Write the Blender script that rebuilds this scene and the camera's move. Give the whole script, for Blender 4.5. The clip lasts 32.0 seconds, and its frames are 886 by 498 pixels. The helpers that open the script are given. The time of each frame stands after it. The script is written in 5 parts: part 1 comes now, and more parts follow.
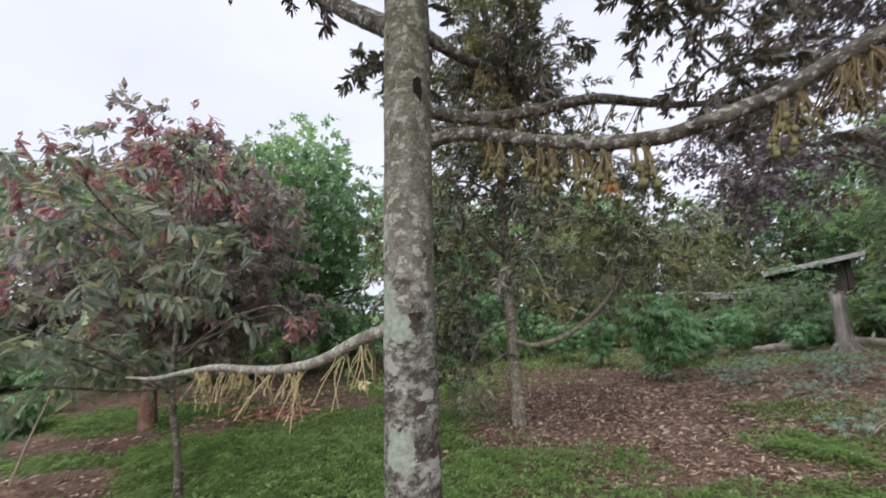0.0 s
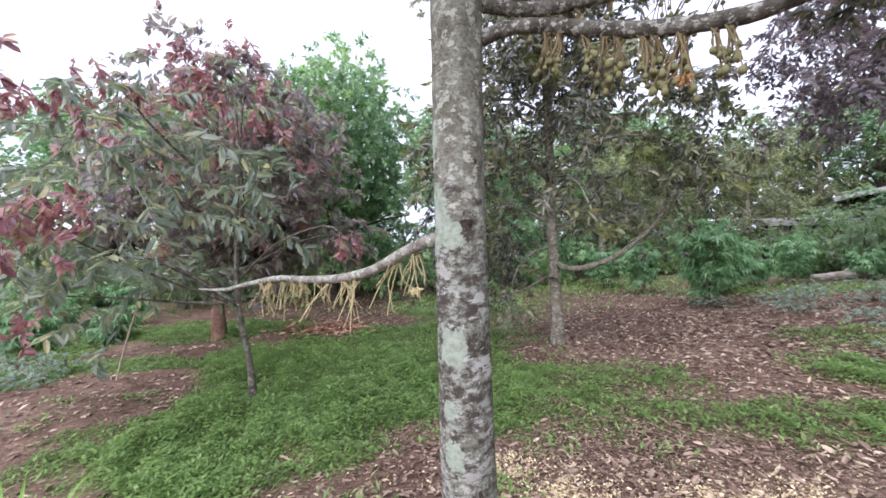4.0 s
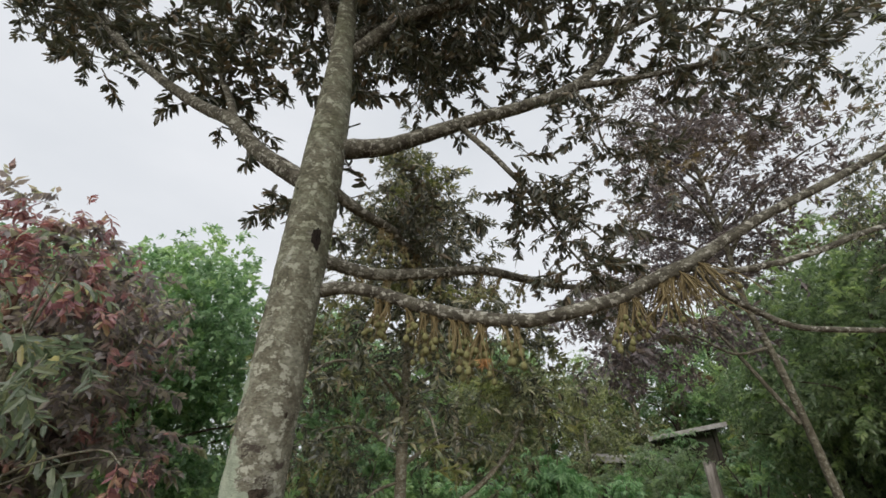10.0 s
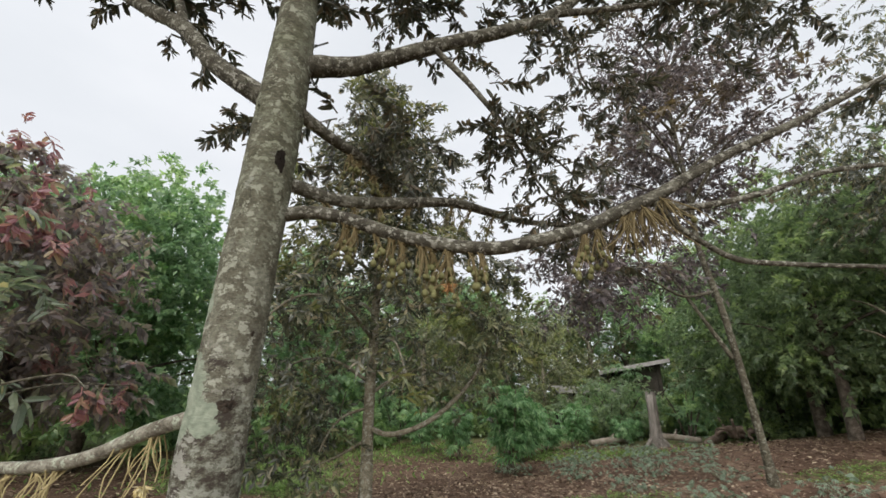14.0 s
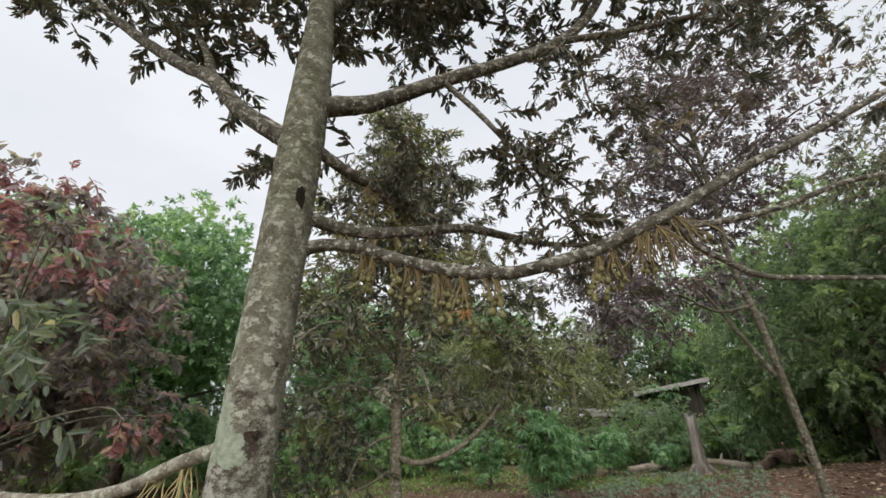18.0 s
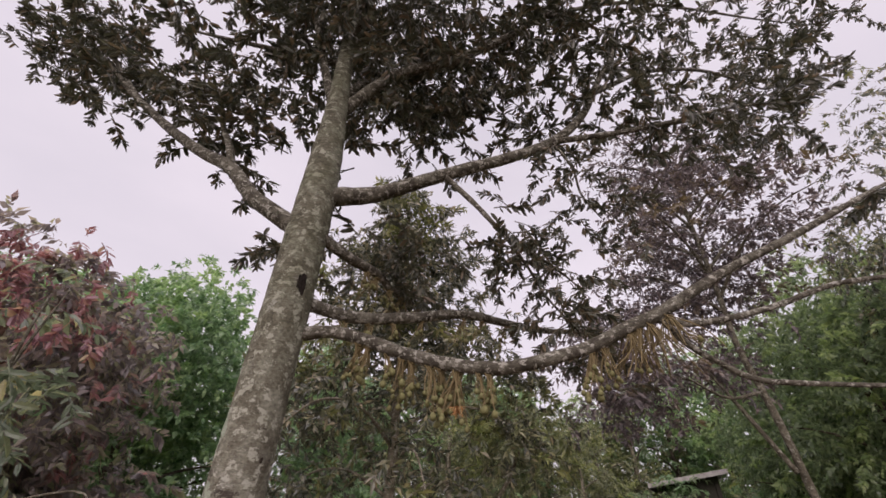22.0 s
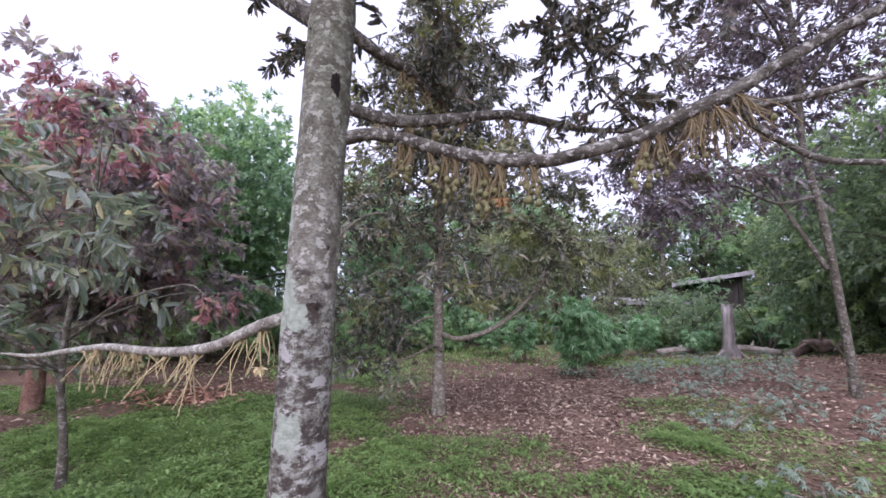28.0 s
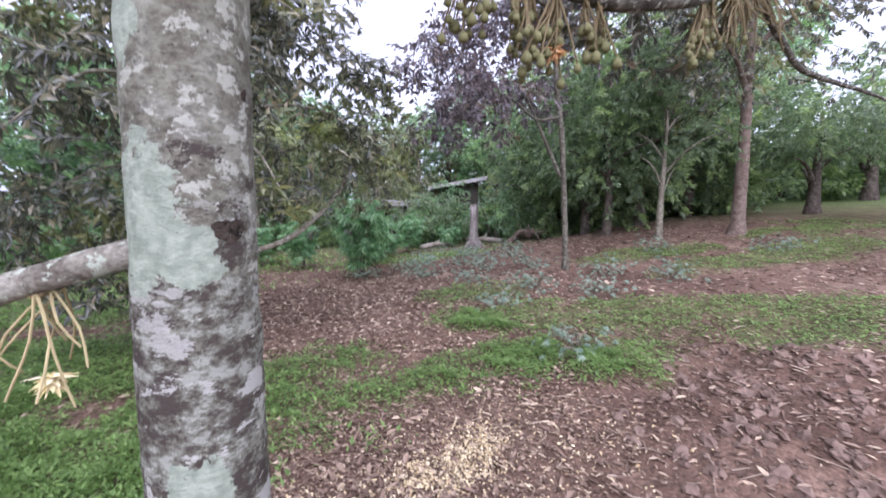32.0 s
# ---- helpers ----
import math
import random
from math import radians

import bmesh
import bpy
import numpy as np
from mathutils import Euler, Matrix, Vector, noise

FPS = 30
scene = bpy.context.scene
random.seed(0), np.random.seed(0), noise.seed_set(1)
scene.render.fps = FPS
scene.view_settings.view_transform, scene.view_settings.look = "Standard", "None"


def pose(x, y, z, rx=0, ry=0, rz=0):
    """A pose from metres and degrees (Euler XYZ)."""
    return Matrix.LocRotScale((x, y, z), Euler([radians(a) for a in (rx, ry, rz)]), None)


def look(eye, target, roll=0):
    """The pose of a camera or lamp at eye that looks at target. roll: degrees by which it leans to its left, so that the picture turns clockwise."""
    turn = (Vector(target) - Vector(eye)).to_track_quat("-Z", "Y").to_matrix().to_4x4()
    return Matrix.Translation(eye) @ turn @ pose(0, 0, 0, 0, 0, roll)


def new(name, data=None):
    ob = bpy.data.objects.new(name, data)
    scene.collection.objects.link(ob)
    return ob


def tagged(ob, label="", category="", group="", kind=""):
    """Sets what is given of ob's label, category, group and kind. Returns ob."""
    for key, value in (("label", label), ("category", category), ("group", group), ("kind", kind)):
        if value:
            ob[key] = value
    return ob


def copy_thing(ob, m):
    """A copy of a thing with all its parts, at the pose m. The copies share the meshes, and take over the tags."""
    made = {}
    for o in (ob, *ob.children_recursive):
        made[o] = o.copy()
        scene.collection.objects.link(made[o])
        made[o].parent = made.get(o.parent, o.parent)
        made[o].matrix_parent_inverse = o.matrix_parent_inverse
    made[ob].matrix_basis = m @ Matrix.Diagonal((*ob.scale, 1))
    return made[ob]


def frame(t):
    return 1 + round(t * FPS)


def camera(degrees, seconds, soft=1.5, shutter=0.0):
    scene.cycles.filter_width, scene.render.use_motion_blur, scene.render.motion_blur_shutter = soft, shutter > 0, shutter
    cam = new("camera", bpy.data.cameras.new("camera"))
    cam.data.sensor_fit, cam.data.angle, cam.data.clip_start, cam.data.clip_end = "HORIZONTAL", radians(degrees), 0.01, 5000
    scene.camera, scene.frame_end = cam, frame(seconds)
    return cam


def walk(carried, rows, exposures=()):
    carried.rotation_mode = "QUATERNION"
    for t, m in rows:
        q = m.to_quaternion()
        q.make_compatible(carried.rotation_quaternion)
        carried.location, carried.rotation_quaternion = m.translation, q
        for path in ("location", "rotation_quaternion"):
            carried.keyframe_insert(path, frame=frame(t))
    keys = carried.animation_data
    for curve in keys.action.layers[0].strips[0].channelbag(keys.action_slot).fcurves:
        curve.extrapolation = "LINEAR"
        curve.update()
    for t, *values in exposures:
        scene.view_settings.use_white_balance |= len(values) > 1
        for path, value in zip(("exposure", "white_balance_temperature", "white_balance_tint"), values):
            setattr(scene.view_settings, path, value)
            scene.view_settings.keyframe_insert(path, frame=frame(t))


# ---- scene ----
cam = camera(96.0, 32.0, soft=1.6, shutter=0.4)
# the walk
PATH = [
    (0, (-0.015, 1.031, 1.599), (-0.129, 3.005, 1.899), -2.2),
    (0.5, (-0.027, 1.029, 1.579), (-0.256, 3.011, 1.709), -2.4),
    (1, (-0.037, 1.042, 1.563), (-0.307, 3.024, 1.549), -1.8),
    (1.5, (-0.046, 1.046, 1.543), (-0.353, 3.018, 1.412), -2.1),
    (2, (-0.059, 1.037, 1.53), (-0.444, 2.984, 1.28), -1.1),
    (2.5, (-0.062, 1.026, 1.526), (-0.455, 2.968, 1.258), 0.1),
    (3, (-0.06, 1.031, 1.523), (-0.473, 2.973, 1.289), 0.7),
    (3.5, (-0.064, 1.036, 1.526), (-0.428, 2.999, 1.406), -1.4),
    (5.5, (-0.004, 1.029, 1.562), (-0.248, 3.014, 1.566), -1.6),
    (6, (0.01, 1.035, 1.565), (-0.187, 3.025, 1.572), -1.5),
    (6.5, (0.035, 1.043, 1.58), (0.03, 3.038, 1.723), -0.9),
    (7, (0.061, 1.037, 1.608), (0.228, 2.991, 1.996), -0.9),
    (7.5, (0.079, 1.024, 1.631), (0.308, 2.931, 2.189), -1.5),
    (8, (0.087, 1.002, 1.648), (0.414, 2.835, 2.376), -1.0),
    (8.5, (0.085, 0.984, 1.661), (0.407, 2.749, 2.546), -0.8),
    (9, (0.079, 0.994, 1.668), (0.365, 2.76, 2.561), -0.0),
    (9.5, (0.077, 0.996, 1.671), (0.368, 2.744, 2.598), 0.7),
    (10, (0.08, 1.001, 1.674), (0.375, 2.75, 2.599), 1.0),
    (10.5, (0.085, 1.011, 1.67), (0.428, 2.761, 2.576), 1.0),
    (11, (0.096, 1.016, 1.663), (0.517, 2.788, 2.49), 1.6),
    (11.5, (0.108, 1.007, 1.652), (0.6, 2.771, 2.455), 1.4),
    (12, (0.103, 1.005, 1.645), (0.63, 2.772, 2.418), 0.9),
    (12.5, (0.091, 0.999, 1.635), (0.563, 2.805, 2.354), 1.0),
    (13, (0.091, 1.001, 1.631), (0.543, 2.814, 2.345), 0.9),
    (13.5, (0.092, 1.013, 1.63), (0.542, 2.833, 2.328), 0.7),
    (14, (0.095, 1.019, 1.629), (0.555, 2.848, 2.295), 1.0),
    (14.5, (0.097, 0.996, 1.628), (0.509, 2.83, 2.31), 0.2),
    (16.5, (0.118, 0.969, 1.641), (0.517, 2.768, 2.418), -0.4),
    (17, (0.122, 0.972, 1.638), (0.516, 2.767, 2.429), -0.2),
    (17.5, (0.119, 0.978, 1.635), (0.483, 2.781, 2.42), -0.2),
    (18, (0.114, 0.983, 1.634), (0.452, 2.798, 2.403), -0.0),
    (18.5, (0.099, 0.985, 1.632), (0.444, 2.805, 2.387), 0.5),
    (19, (0.074, 0.982, 1.626), (0.44, 2.794, 2.388), -0.4),
    (19.5, (0.034, 0.972, 1.625), (0.421, 2.783, 2.378), -0.2),
    (20, (0.037, 0.958, 1.631), (0.42, 2.763, 2.403), -0.5),
    (20.5, (0.082, 0.933, 1.633), (0.435, 2.712, 2.476), 0.6),
    (21, (0.117, 0.914, 1.642), (0.399, 2.689, 2.519), 2.0),
    (21.5, (0.124, 0.907, 1.672), (0.42, 2.613, 2.673), 1.0),
    (22, (0.124, 0.911, 1.685), (0.414, 2.574, 2.757), 1.9),
    (22.5, (0.128, 0.918, 1.672), (0.377, 2.636, 2.665), 2.1),
    (23, (0.128, 0.916, 1.666), (0.345, 2.69, 2.564), 1.2),
    (23.5, (0.13, 0.919, 1.658), (0.291, 2.744, 2.461), 1.0),
    (24, (0.133, 0.92, 1.657), (0.281, 2.758, 2.43), 0.4),
    (24.5, (0.135, 0.916, 1.655), (0.265, 2.749, 2.445), 0.8),
    (26.5, (0.166, 0.922, 1.645), (0.408, 2.795, 2.304), -0.1),
    (27, (0.166, 0.927, 1.645), (0.422, 2.831, 2.2), -1.5),
    (27.5, (0.142, 0.937, 1.619), (0.322, 2.897, 1.97), -0.3),
    (28, (0.118, 0.954, 1.612), (0.286, 2.931, 1.865), 1.3),
    (28.5, (0.055, 1.0, 1.606), (0.274, 2.977, 1.807), 0.3),
    (29, (0.021, 1.046, 1.602), (0.336, 3.015, 1.749), -1.8),
    (29.5, (0.068, 1.067, 1.612), (0.324, 3.046, 1.758), -1.0),
    (30, (0.097, 1.147, 1.599), (0.381, 3.125, 1.668), -2.0),
    (30.5, (0.02, 1.34, 1.61), (0.583, 3.256, 1.718), -0.6),
    (31, (-0.072, 1.455, 1.598), (0.878, 3.215, 1.557), 2.7),
    (31.5, (-0.238, 1.568, 1.62), (0.955, 3.173, 1.585), -1.4),
    (32, (-0.296, 1.633, 1.616), (0.959, 3.176, 1.401), 0.3),
]
EXPOSURES = [(0.0, 0.14, 6000, 23), (1.0, 0.55, 5780, 25), (2.0, 0.64, 5650, 26), (3.5, 0.72, 5680, 27), (6.0, 0.78, 5850, 30), (7.0, 0.22, 6300, 19), (8.0, -0.1, 6450, 18), (9.0, -0.12, 6500, 15), (13.0, 0.05, 6500, 15), (19.2, 0.02, 6480, 17), (20.0, -0.16, 6450, 18), (21.1, -0.2, 6450, 16),
             (22.0, -0.2, 6700, 34), (24.5, -0.14, 6500, 31), (26.3, 0.0, 6350, 20), (27.0, 0.06, 6050, 25), (28.0, 0.52, 5560, 40), (30.0, 0.68, 5500, 41), (31.0, 0.76, 5480, 38), (32.0, 0.78, 5500, 33)]
walk(cam, [(t, look(eye, target, roll)) for t, eye, target, roll in PATH], EXPOSURES)

# ---------------------------------------------------------------- light
SUN_DIR = (-0.36, -0.72, 0.6)
world = bpy.data.worlds.new("overcast_sky")
scene.world = world
world.use_nodes = True
wt = world.node_tree
wt.nodes.clear()
w_out = wt.nodes.new("ShaderNodeOutputWorld")
w_bg = wt.nodes.new("ShaderNodeBackground")
w_sky = wt.nodes.new("ShaderNodeTexSky")
w_sky.sky_type = "NISHITA"
w_sky.sun_disc = False
w_sky.sun_elevation = radians(37)
w_sky.sun_rotation = radians(215)
w_sky.dust_density = 4.0
w_tc = wt.nodes.new("ShaderNodeTexCoord")
w_map = wt.nodes.new("ShaderNodeMapping")
w_map.inputs["Scale"].default_value = (1.0, 1.0, 2.2)
w_noise = wt.nodes.new("ShaderNodeTexNoise")
w_noise.inputs["Scale"].default_value = 1.6
w_noise.inputs["Detail"].default_value = 5.0
w_ramp = wt.nodes.new("ShaderNodeValToRGB")
w_ramp.color_ramp.elements[0].position = 0.3
w_ramp.color_ramp.elements[0].color = (6.7, 7.25, 7.45, 1)
w_ramp.color_ramp.elements[1].position = 0.72
w_ramp.color_ramp.elements[1].color = (8.2, 8.65, 8.75, 1)
w_mix = wt.nodes.new("ShaderNodeMix")
w_mix.data_type = "RGBA"
w_mix.inputs[0].default_value = 0.93
wt.links.new(w_tc.outputs["Generated"], w_map.inputs["Vector"])
wt.links.new(w_map.outputs["Vector"], w_noise.inputs["Vector"])
wt.links.new(w_noise.outputs["Fac"], w_ramp.inputs["Fac"])
wt.links.new(w_sky.outputs["Color"], w_mix.inputs[6])
wt.links.new(w_ramp.outputs["Color"], w_mix.inputs[7])
wt.links.new(w_mix.outputs[2], w_bg.inputs["Color"])
w_bg.inputs["Strength"].default_value = 0.113
wt.links.new(w_bg.outputs["Background"], w_out.inputs["Surface"])

sun = bpy.data.lights.new("sun", "SUN")
sun.energy = 4.3
sun.angle = radians(115)
sun.color = (1.0, 0.955, 0.89)
sun_ob = new("sun", sun)
sun_ob.matrix_world = look(Vector(SUN_DIR) * 30, (0, 0, 0))

# ---------------------------------------------------------------- materials


def ramp(nt, stops, fac):
    n = nt.nodes.new("ShaderNodeValToRGB")
    els = n.color_ramp.elements
    while len(els) < len(stops):
        els.new(0.5)
    for el, (pos, col) in zip(els, stops):
        el.position = pos
        el.color = (*col, 1)
    nt.links.new(fac, n.inputs["Fac"])
    return n.outputs["Color"]


def mixed(nt, fac, a, b, mode="MIX"):
    n = nt.nodes.new("ShaderNodeMix")
    n.data_type = "RGBA"
    n.blend_type = mode
    for socket, value in ((n.inputs[0], fac), (n.inputs[6], a), (n.inputs[7], b)):
        if isinstance(value, (int, float)):
            socket.default_value = value
        elif isinstance(value, tuple):
            socket.default_value = (*value, 1)
        else:
            nt.links.new(value, socket)
    return n.outputs[2]


def base_material(name, rough=0.8, spec=0.3):
    m = bpy.data.materials.new(name)
    m.use_nodes = True
    b = m.node_tree.nodes["Principled BSDF"]
    b.inputs["Roughness"].default_value = rough
    b.inputs["Specular IOR Level"].default_value = spec
    return m, m.node_tree, b


def tex(nt, scale, detail=4.0, stretch=(1, 1, 1), rough=0.55, coord="Object", kind="ShaderNodeTexNoise"):
    tc = nt.nodes.new("ShaderNodeTexCoord")
    mp = nt.nodes.new("ShaderNodeMapping")
    mp.inputs["Scale"].default_value = stretch
    nt.links.new(tc.outputs[coord], mp.inputs["Vector"])
    n = nt.nodes.new(kind)
    n.inputs["Scale"].default_value = scale
    if kind == "ShaderNodeTexNoise":
        n.inputs["Detail"].default_value = detail
        n.inputs["Roughness"].default_value = rough
    nt.links.new(mp.outputs["Vector"], n.inputs["Vector"])
    return n


def bump(nt, b, height, strength=0.5, distance=0.01):
    n = nt.nodes.new("ShaderNodeBump")
    n.inputs["Strength"].default_value = strength
    n.inputs["Distance"].default_value = distance
    nt.links.new(height, n.inputs["Height"])
    nt.links.new(n.outputs["Normal"], b.inputs["Normal"])


def leaf_material(name, stops, rough=0.42, spec=0.45, through_light=0.3, flush=None, flush_scale=1.0, flush_from=0.55):
    """Leaves: each island takes its own shade; flush colours patches of other leaves, and paints lit clumps on the
    greens.
    """
    m, nt, b = base_material(name, rough, spec)
    geo = nt.nodes.new("ShaderNodeNewGeometry")
    col = ramp(nt, stops, geo.outputs["Random Per Island"])
    if flush:
        patch = tex(nt, flush_scale, 3.0)
        edge = ramp(nt, [(flush_from, (0, 0, 0)), (flush_from + 0.08, (1, 1, 1))], patch.outputs["Fac"])
        shade = ramp(nt, flush, geo.outputs["Random Per Island"])
        col = mixed(nt, edge, col, shade)
    fine = tex(nt, 60.0, 2.0)
    col = mixed(nt, 0.35, col, ramp(nt, [(0.3, (0.55, 0.55, 0.55)), (0.7, (1.3, 1.3, 1.3))], fine.outputs["Fac"]), "MULTIPLY")
    nt.links.new(col, b.inputs["Base Color"])
    bump(nt, b, fine.outputs["Fac"], 0.25, 0.003)
    if through_light:
        tr = nt.nodes.new("ShaderNodeBsdfTranslucent")
        nt.links.new(mixed(nt, 1.0, col, (2.0, 2.0, 1.75), "MULTIPLY"), tr.inputs["Color"])
        mx = nt.nodes.new("ShaderNodeMixShader")
        mx.inputs["Fac"].default_value = through_light
        nt.links.new(b.outputs["BSDF"], mx.inputs[1])
        nt.links.new(tr.outputs["BSDF"], mx.inputs[2])
        nt.links.new(mx.outputs["Shader"], nt.nodes["Material Output"].inputs["Surface"])
    return m


def bark_material(name, dark, mid, light, patch_scale=9.0, lichen=None, moss=None, moss_top=1.7, crusts=()):
    """Mottled bark. lichen: colour of pale scales; moss: a dark crust over the foot of the trunk; crusts: (place, half sizes) of pale green lichen."""
    m, nt, b = base_material(name, 0.9, 0.15)
    big = tex(nt, patch_scale, 7.0, (1, 1, 1.05), 0.7)
    fine = tex(nt, patch_scale * 6, 5.0, (1, 1, 1.6), 0.65)
    scales = tex(nt, patch_scale * 2.5, 7.0, (0.95, 0.95, 1.15), 0.72)
    col = ramp(nt, [(0.32, dark), (0.48, mid), (0.62, light)], big.outputs["Fac"])
    col = mixed(nt, 0.75, col, ramp(nt, [(0.36, (0.5, 0.48, 0.46)), (0.6, (1.25, 1.24, 1.22))], fine.outputs["Fac"]), "MULTIPLY")

    def masked(a, c):
        n = nt.nodes.new("ShaderNodeMath")
        n.operation = "MULTIPLY"
        nt.links.new(a, n.inputs[0])
        nt.links.new(c, n.inputs[1])
        return n.outputs[0]

    if lichen:
        spots = ramp(nt, [(0.545, (0, 0, 0)), (0.57, (0.9, 0.9, 0.9))], scales.outputs["Fac"])
        col = mixed(nt, spots, col, lichen)
    if moss:
        tc = nt.nodes.new("ShaderNodeTexCoord")
        sep = nt.nodes.new("ShaderNodeSeparateXYZ")
        nt.links.new(tc.outputs["Object"], sep.inputs[0])
        low = nt.nodes.new("ShaderNodeMapRange")
        low.inputs["From Min"].default_value = moss_top + 0.2
        low.inputs["From Max"].default_value = moss_top - 0.3
        nt.links.new(sep.outputs["Z"], low.inputs["Value"])
        foot = nt.nodes.new("ShaderNodeMapRange")
        foot.inputs["From Min"].default_value = 0.75
        foot.inputs["From Max"].default_value = 1.15
        foot.inputs["To Min"].default_value = 0.6
        nt.links.new(sep.outputs["Z"], foot.inputs["Value"])
        band = masked(low.outputs["Result"], foot.outputs["Result"])
        high = nt.nodes.new("ShaderNodeMapRange")
        high.inputs["From Min"].default_value = 1.75
        high.inputs["From Max"].default_value = 2.3
        nt.links.new(sep.outputs["Z"], high.inputs["Value"])
        # darker, browner upper bark, deepened in colour for shade against the sky
        upper_shade = ramp(nt, [(0.34, (0.8, 0.8, 0.8)), (0.62, (0.25, 0.25, 0.25))], tex(nt, 7.0, 6.0, (1, 1, 0.7), 0.65).outputs["Fac"])
        col = mixed(nt, masked(high.outputs["Result"], upper_shade), col, mixed(nt, 1.0, col, (0.43, 0.45, 0.34), "MULTIPLY"))
        crust = tex(nt, 13.0, 8.0, (0.9, 0.9, 1.4), 0.74)
        crumbs = tex(nt, 24.0, 8.0, (0.85, 0.85, 1.25), 0.78)
        reach = nt.nodes.new("ShaderNodeMath")
        reach.operation = "MULTIPLY_ADD"
        nt.links.new(band, reach.inputs[0])
        reach.inputs[1].default_value = 0.22
        nt.links.new(crust.outputs["Fac"], reach.inputs[2])
        grown = ramp(nt, [(0.61, (0, 0, 0)), (0.625, (1, 1, 1))], reach.outputs[0])
        col = mixed(nt, grown, col, ramp(nt, [(0.465, moss), (0.472, (0.082, 0.079, 0.06)), (0.512, (0.095, 0.092, 0.07)), (0.52, (0.135, 0.138, 0.108)), (0.56, (0.15, 0.155, 0.122)), (0.568, (0.235, 0.248, 0.205))], crumbs.outputs["Fac"]))
        white = ramp(nt, [(0.562, (0, 0, 0)), (0.57, (1, 1, 1))], tex(nt, 13.0, 8.0, (0.75, 0.75, 1.5), 0.72).outputs["Fac"])
        col = mixed(nt, masked(band, white), col, (0.32, 0.325, 0.285))
    for place, half in crusts:
        tc = nt.nodes.new("ShaderNodeTexCoord")
        mp = nt.nodes.new("ShaderNodeMapping")
        mp.inputs["Location"].default_value = tuple(-p / h for p, h in zip(place, half))
        mp.inputs["Scale"].default_value = tuple(1 / h for h in half)
        nt.links.new(tc.outputs["Object"], mp.inputs["Vector"])
        far = nt.nodes.new("ShaderNodeVectorMath")
        far.operation = "LENGTH"
        nt.links.new(mp.outputs["Vector"], far.inputs[0])
        rag = tex(nt, 16.0, 6.0, (1, 1, 1.2), 0.7)
        off = nt.nodes.new("ShaderNodeMath")
        off.operation = "MULTIPLY_ADD"
        nt.links.new(rag.outputs["Fac"], off.inputs[0])
        off.inputs[1].default_value = 2.4
        nt.links.new(far.outputs["Value"], off.inputs[2])
        inside = ramp(nt, [(0.575, (1, 1, 1)), (0.587, (0, 0, 0))], masked_half(nt, off.outputs[0]))
        grain = ramp(nt, [(0.35, (0.185, 0.22, 0.165)), (0.65, (0.28, 0.318, 0.245))], tex(nt, 55.0, 4.0).outputs["Fac"])
        col = mixed(nt, inside, col, grain)
    nt.links.new(col, b.inputs["Base Color"])
    bump(nt, b, fine.outputs["Fac"], 0.8, 0.006)
    return m


def masked_half(nt, value):
    n = nt.nodes.new("ShaderNodeMath")
    n.operation = "MULTIPLY"
    n.inputs[1].default_value = 0.28
    nt.links.new(value, n.inputs[0])
    return n.outputs[0]


def plain_material(name, a, c, scale=8.0, rough=0.85, spec=0.2, bump_strength=0.5, stretch=(1, 1, 1), bump_distance=0.01):
    m, nt, b = base_material(name, rough, spec)
    n1 = tex(nt, scale, 5.0, stretch)
    n2 = tex(nt, scale * 9, 3.0, stretch)
    col = ramp(nt, [(0.32, a), (0.68, c)], n1.outputs["Fac"])
    col = mixed(nt, 0.4, col, ramp(nt, [(0.3, (0.6, 0.6, 0.6)), (0.7, (1.25, 1.25, 1.25))], n2.outputs["Fac"]), "MULTIPLY")
    nt.links.new(col, b.inputs["Base Color"])
    bump(nt, b, n2.outputs["Fac"], bump_strength, bump_distance)
    return m


def island_material(name, stops, rough=0.8, spec=0.2):
    m, nt, b = base_material(name, rough, spec)
    geo = nt.nodes.new("ShaderNodeNewGeometry")
    col = ramp(nt, stops, geo.outputs["Random Per Island"])
    n2 = tex(nt, 45.0, 3.0)
    col = mixed(nt, 0.4, col, ramp(nt, [(0.3, (0.6, 0.6, 0.6)), (0.7, (1.25, 1.25, 1.25))], n2.outputs["Fac"]), "MULTIPLY")
    nt.links.new(col, b.inputs["Base Color"])
    return m


M = {}
M["bark"] = bark_material("durian_bark", (0.072, 0.067, 0.05), (0.136, 0.135, 0.102), (0.208, 0.215, 0.172), 12.0, (0.325, 0.338, 0.276), (0.05, 0.042, 0.034), 1.62,
                          [((-0.275, 2.285, 1.6), (0.062, 0.075, 0.1)), ((-0.225, 2.245, 1.545), (0.045, 0.045, 0.05)), ((-0.235, 2.25, 1.2), (0.05, 0.05, 0.065)), ((-0.25, 2.26, 1.0), (0.03, 0.05, 0.035)), ((-0.24, 2.25, 0.86), (0.04, 0.05, 0.05)),
                           ((-0.2, 2.24, 0.6), (0.05, 0.05, 0.08)), ((-0.285, 2.3, 1.86), (0.03, 0.05, 0.06))])
# limb bark darkened in colour to stand for its backlit look against the sky
M["bark_branch"] = bark_material("backlit_branch_bark", (0.034, 0.03, 0.023), (0.07, 0.066, 0.05), (0.135, 0.132, 0.104), 18.0, (0.3, 0.3, 0.255))
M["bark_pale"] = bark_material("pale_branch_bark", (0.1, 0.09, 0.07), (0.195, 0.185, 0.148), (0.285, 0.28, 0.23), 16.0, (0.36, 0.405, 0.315))
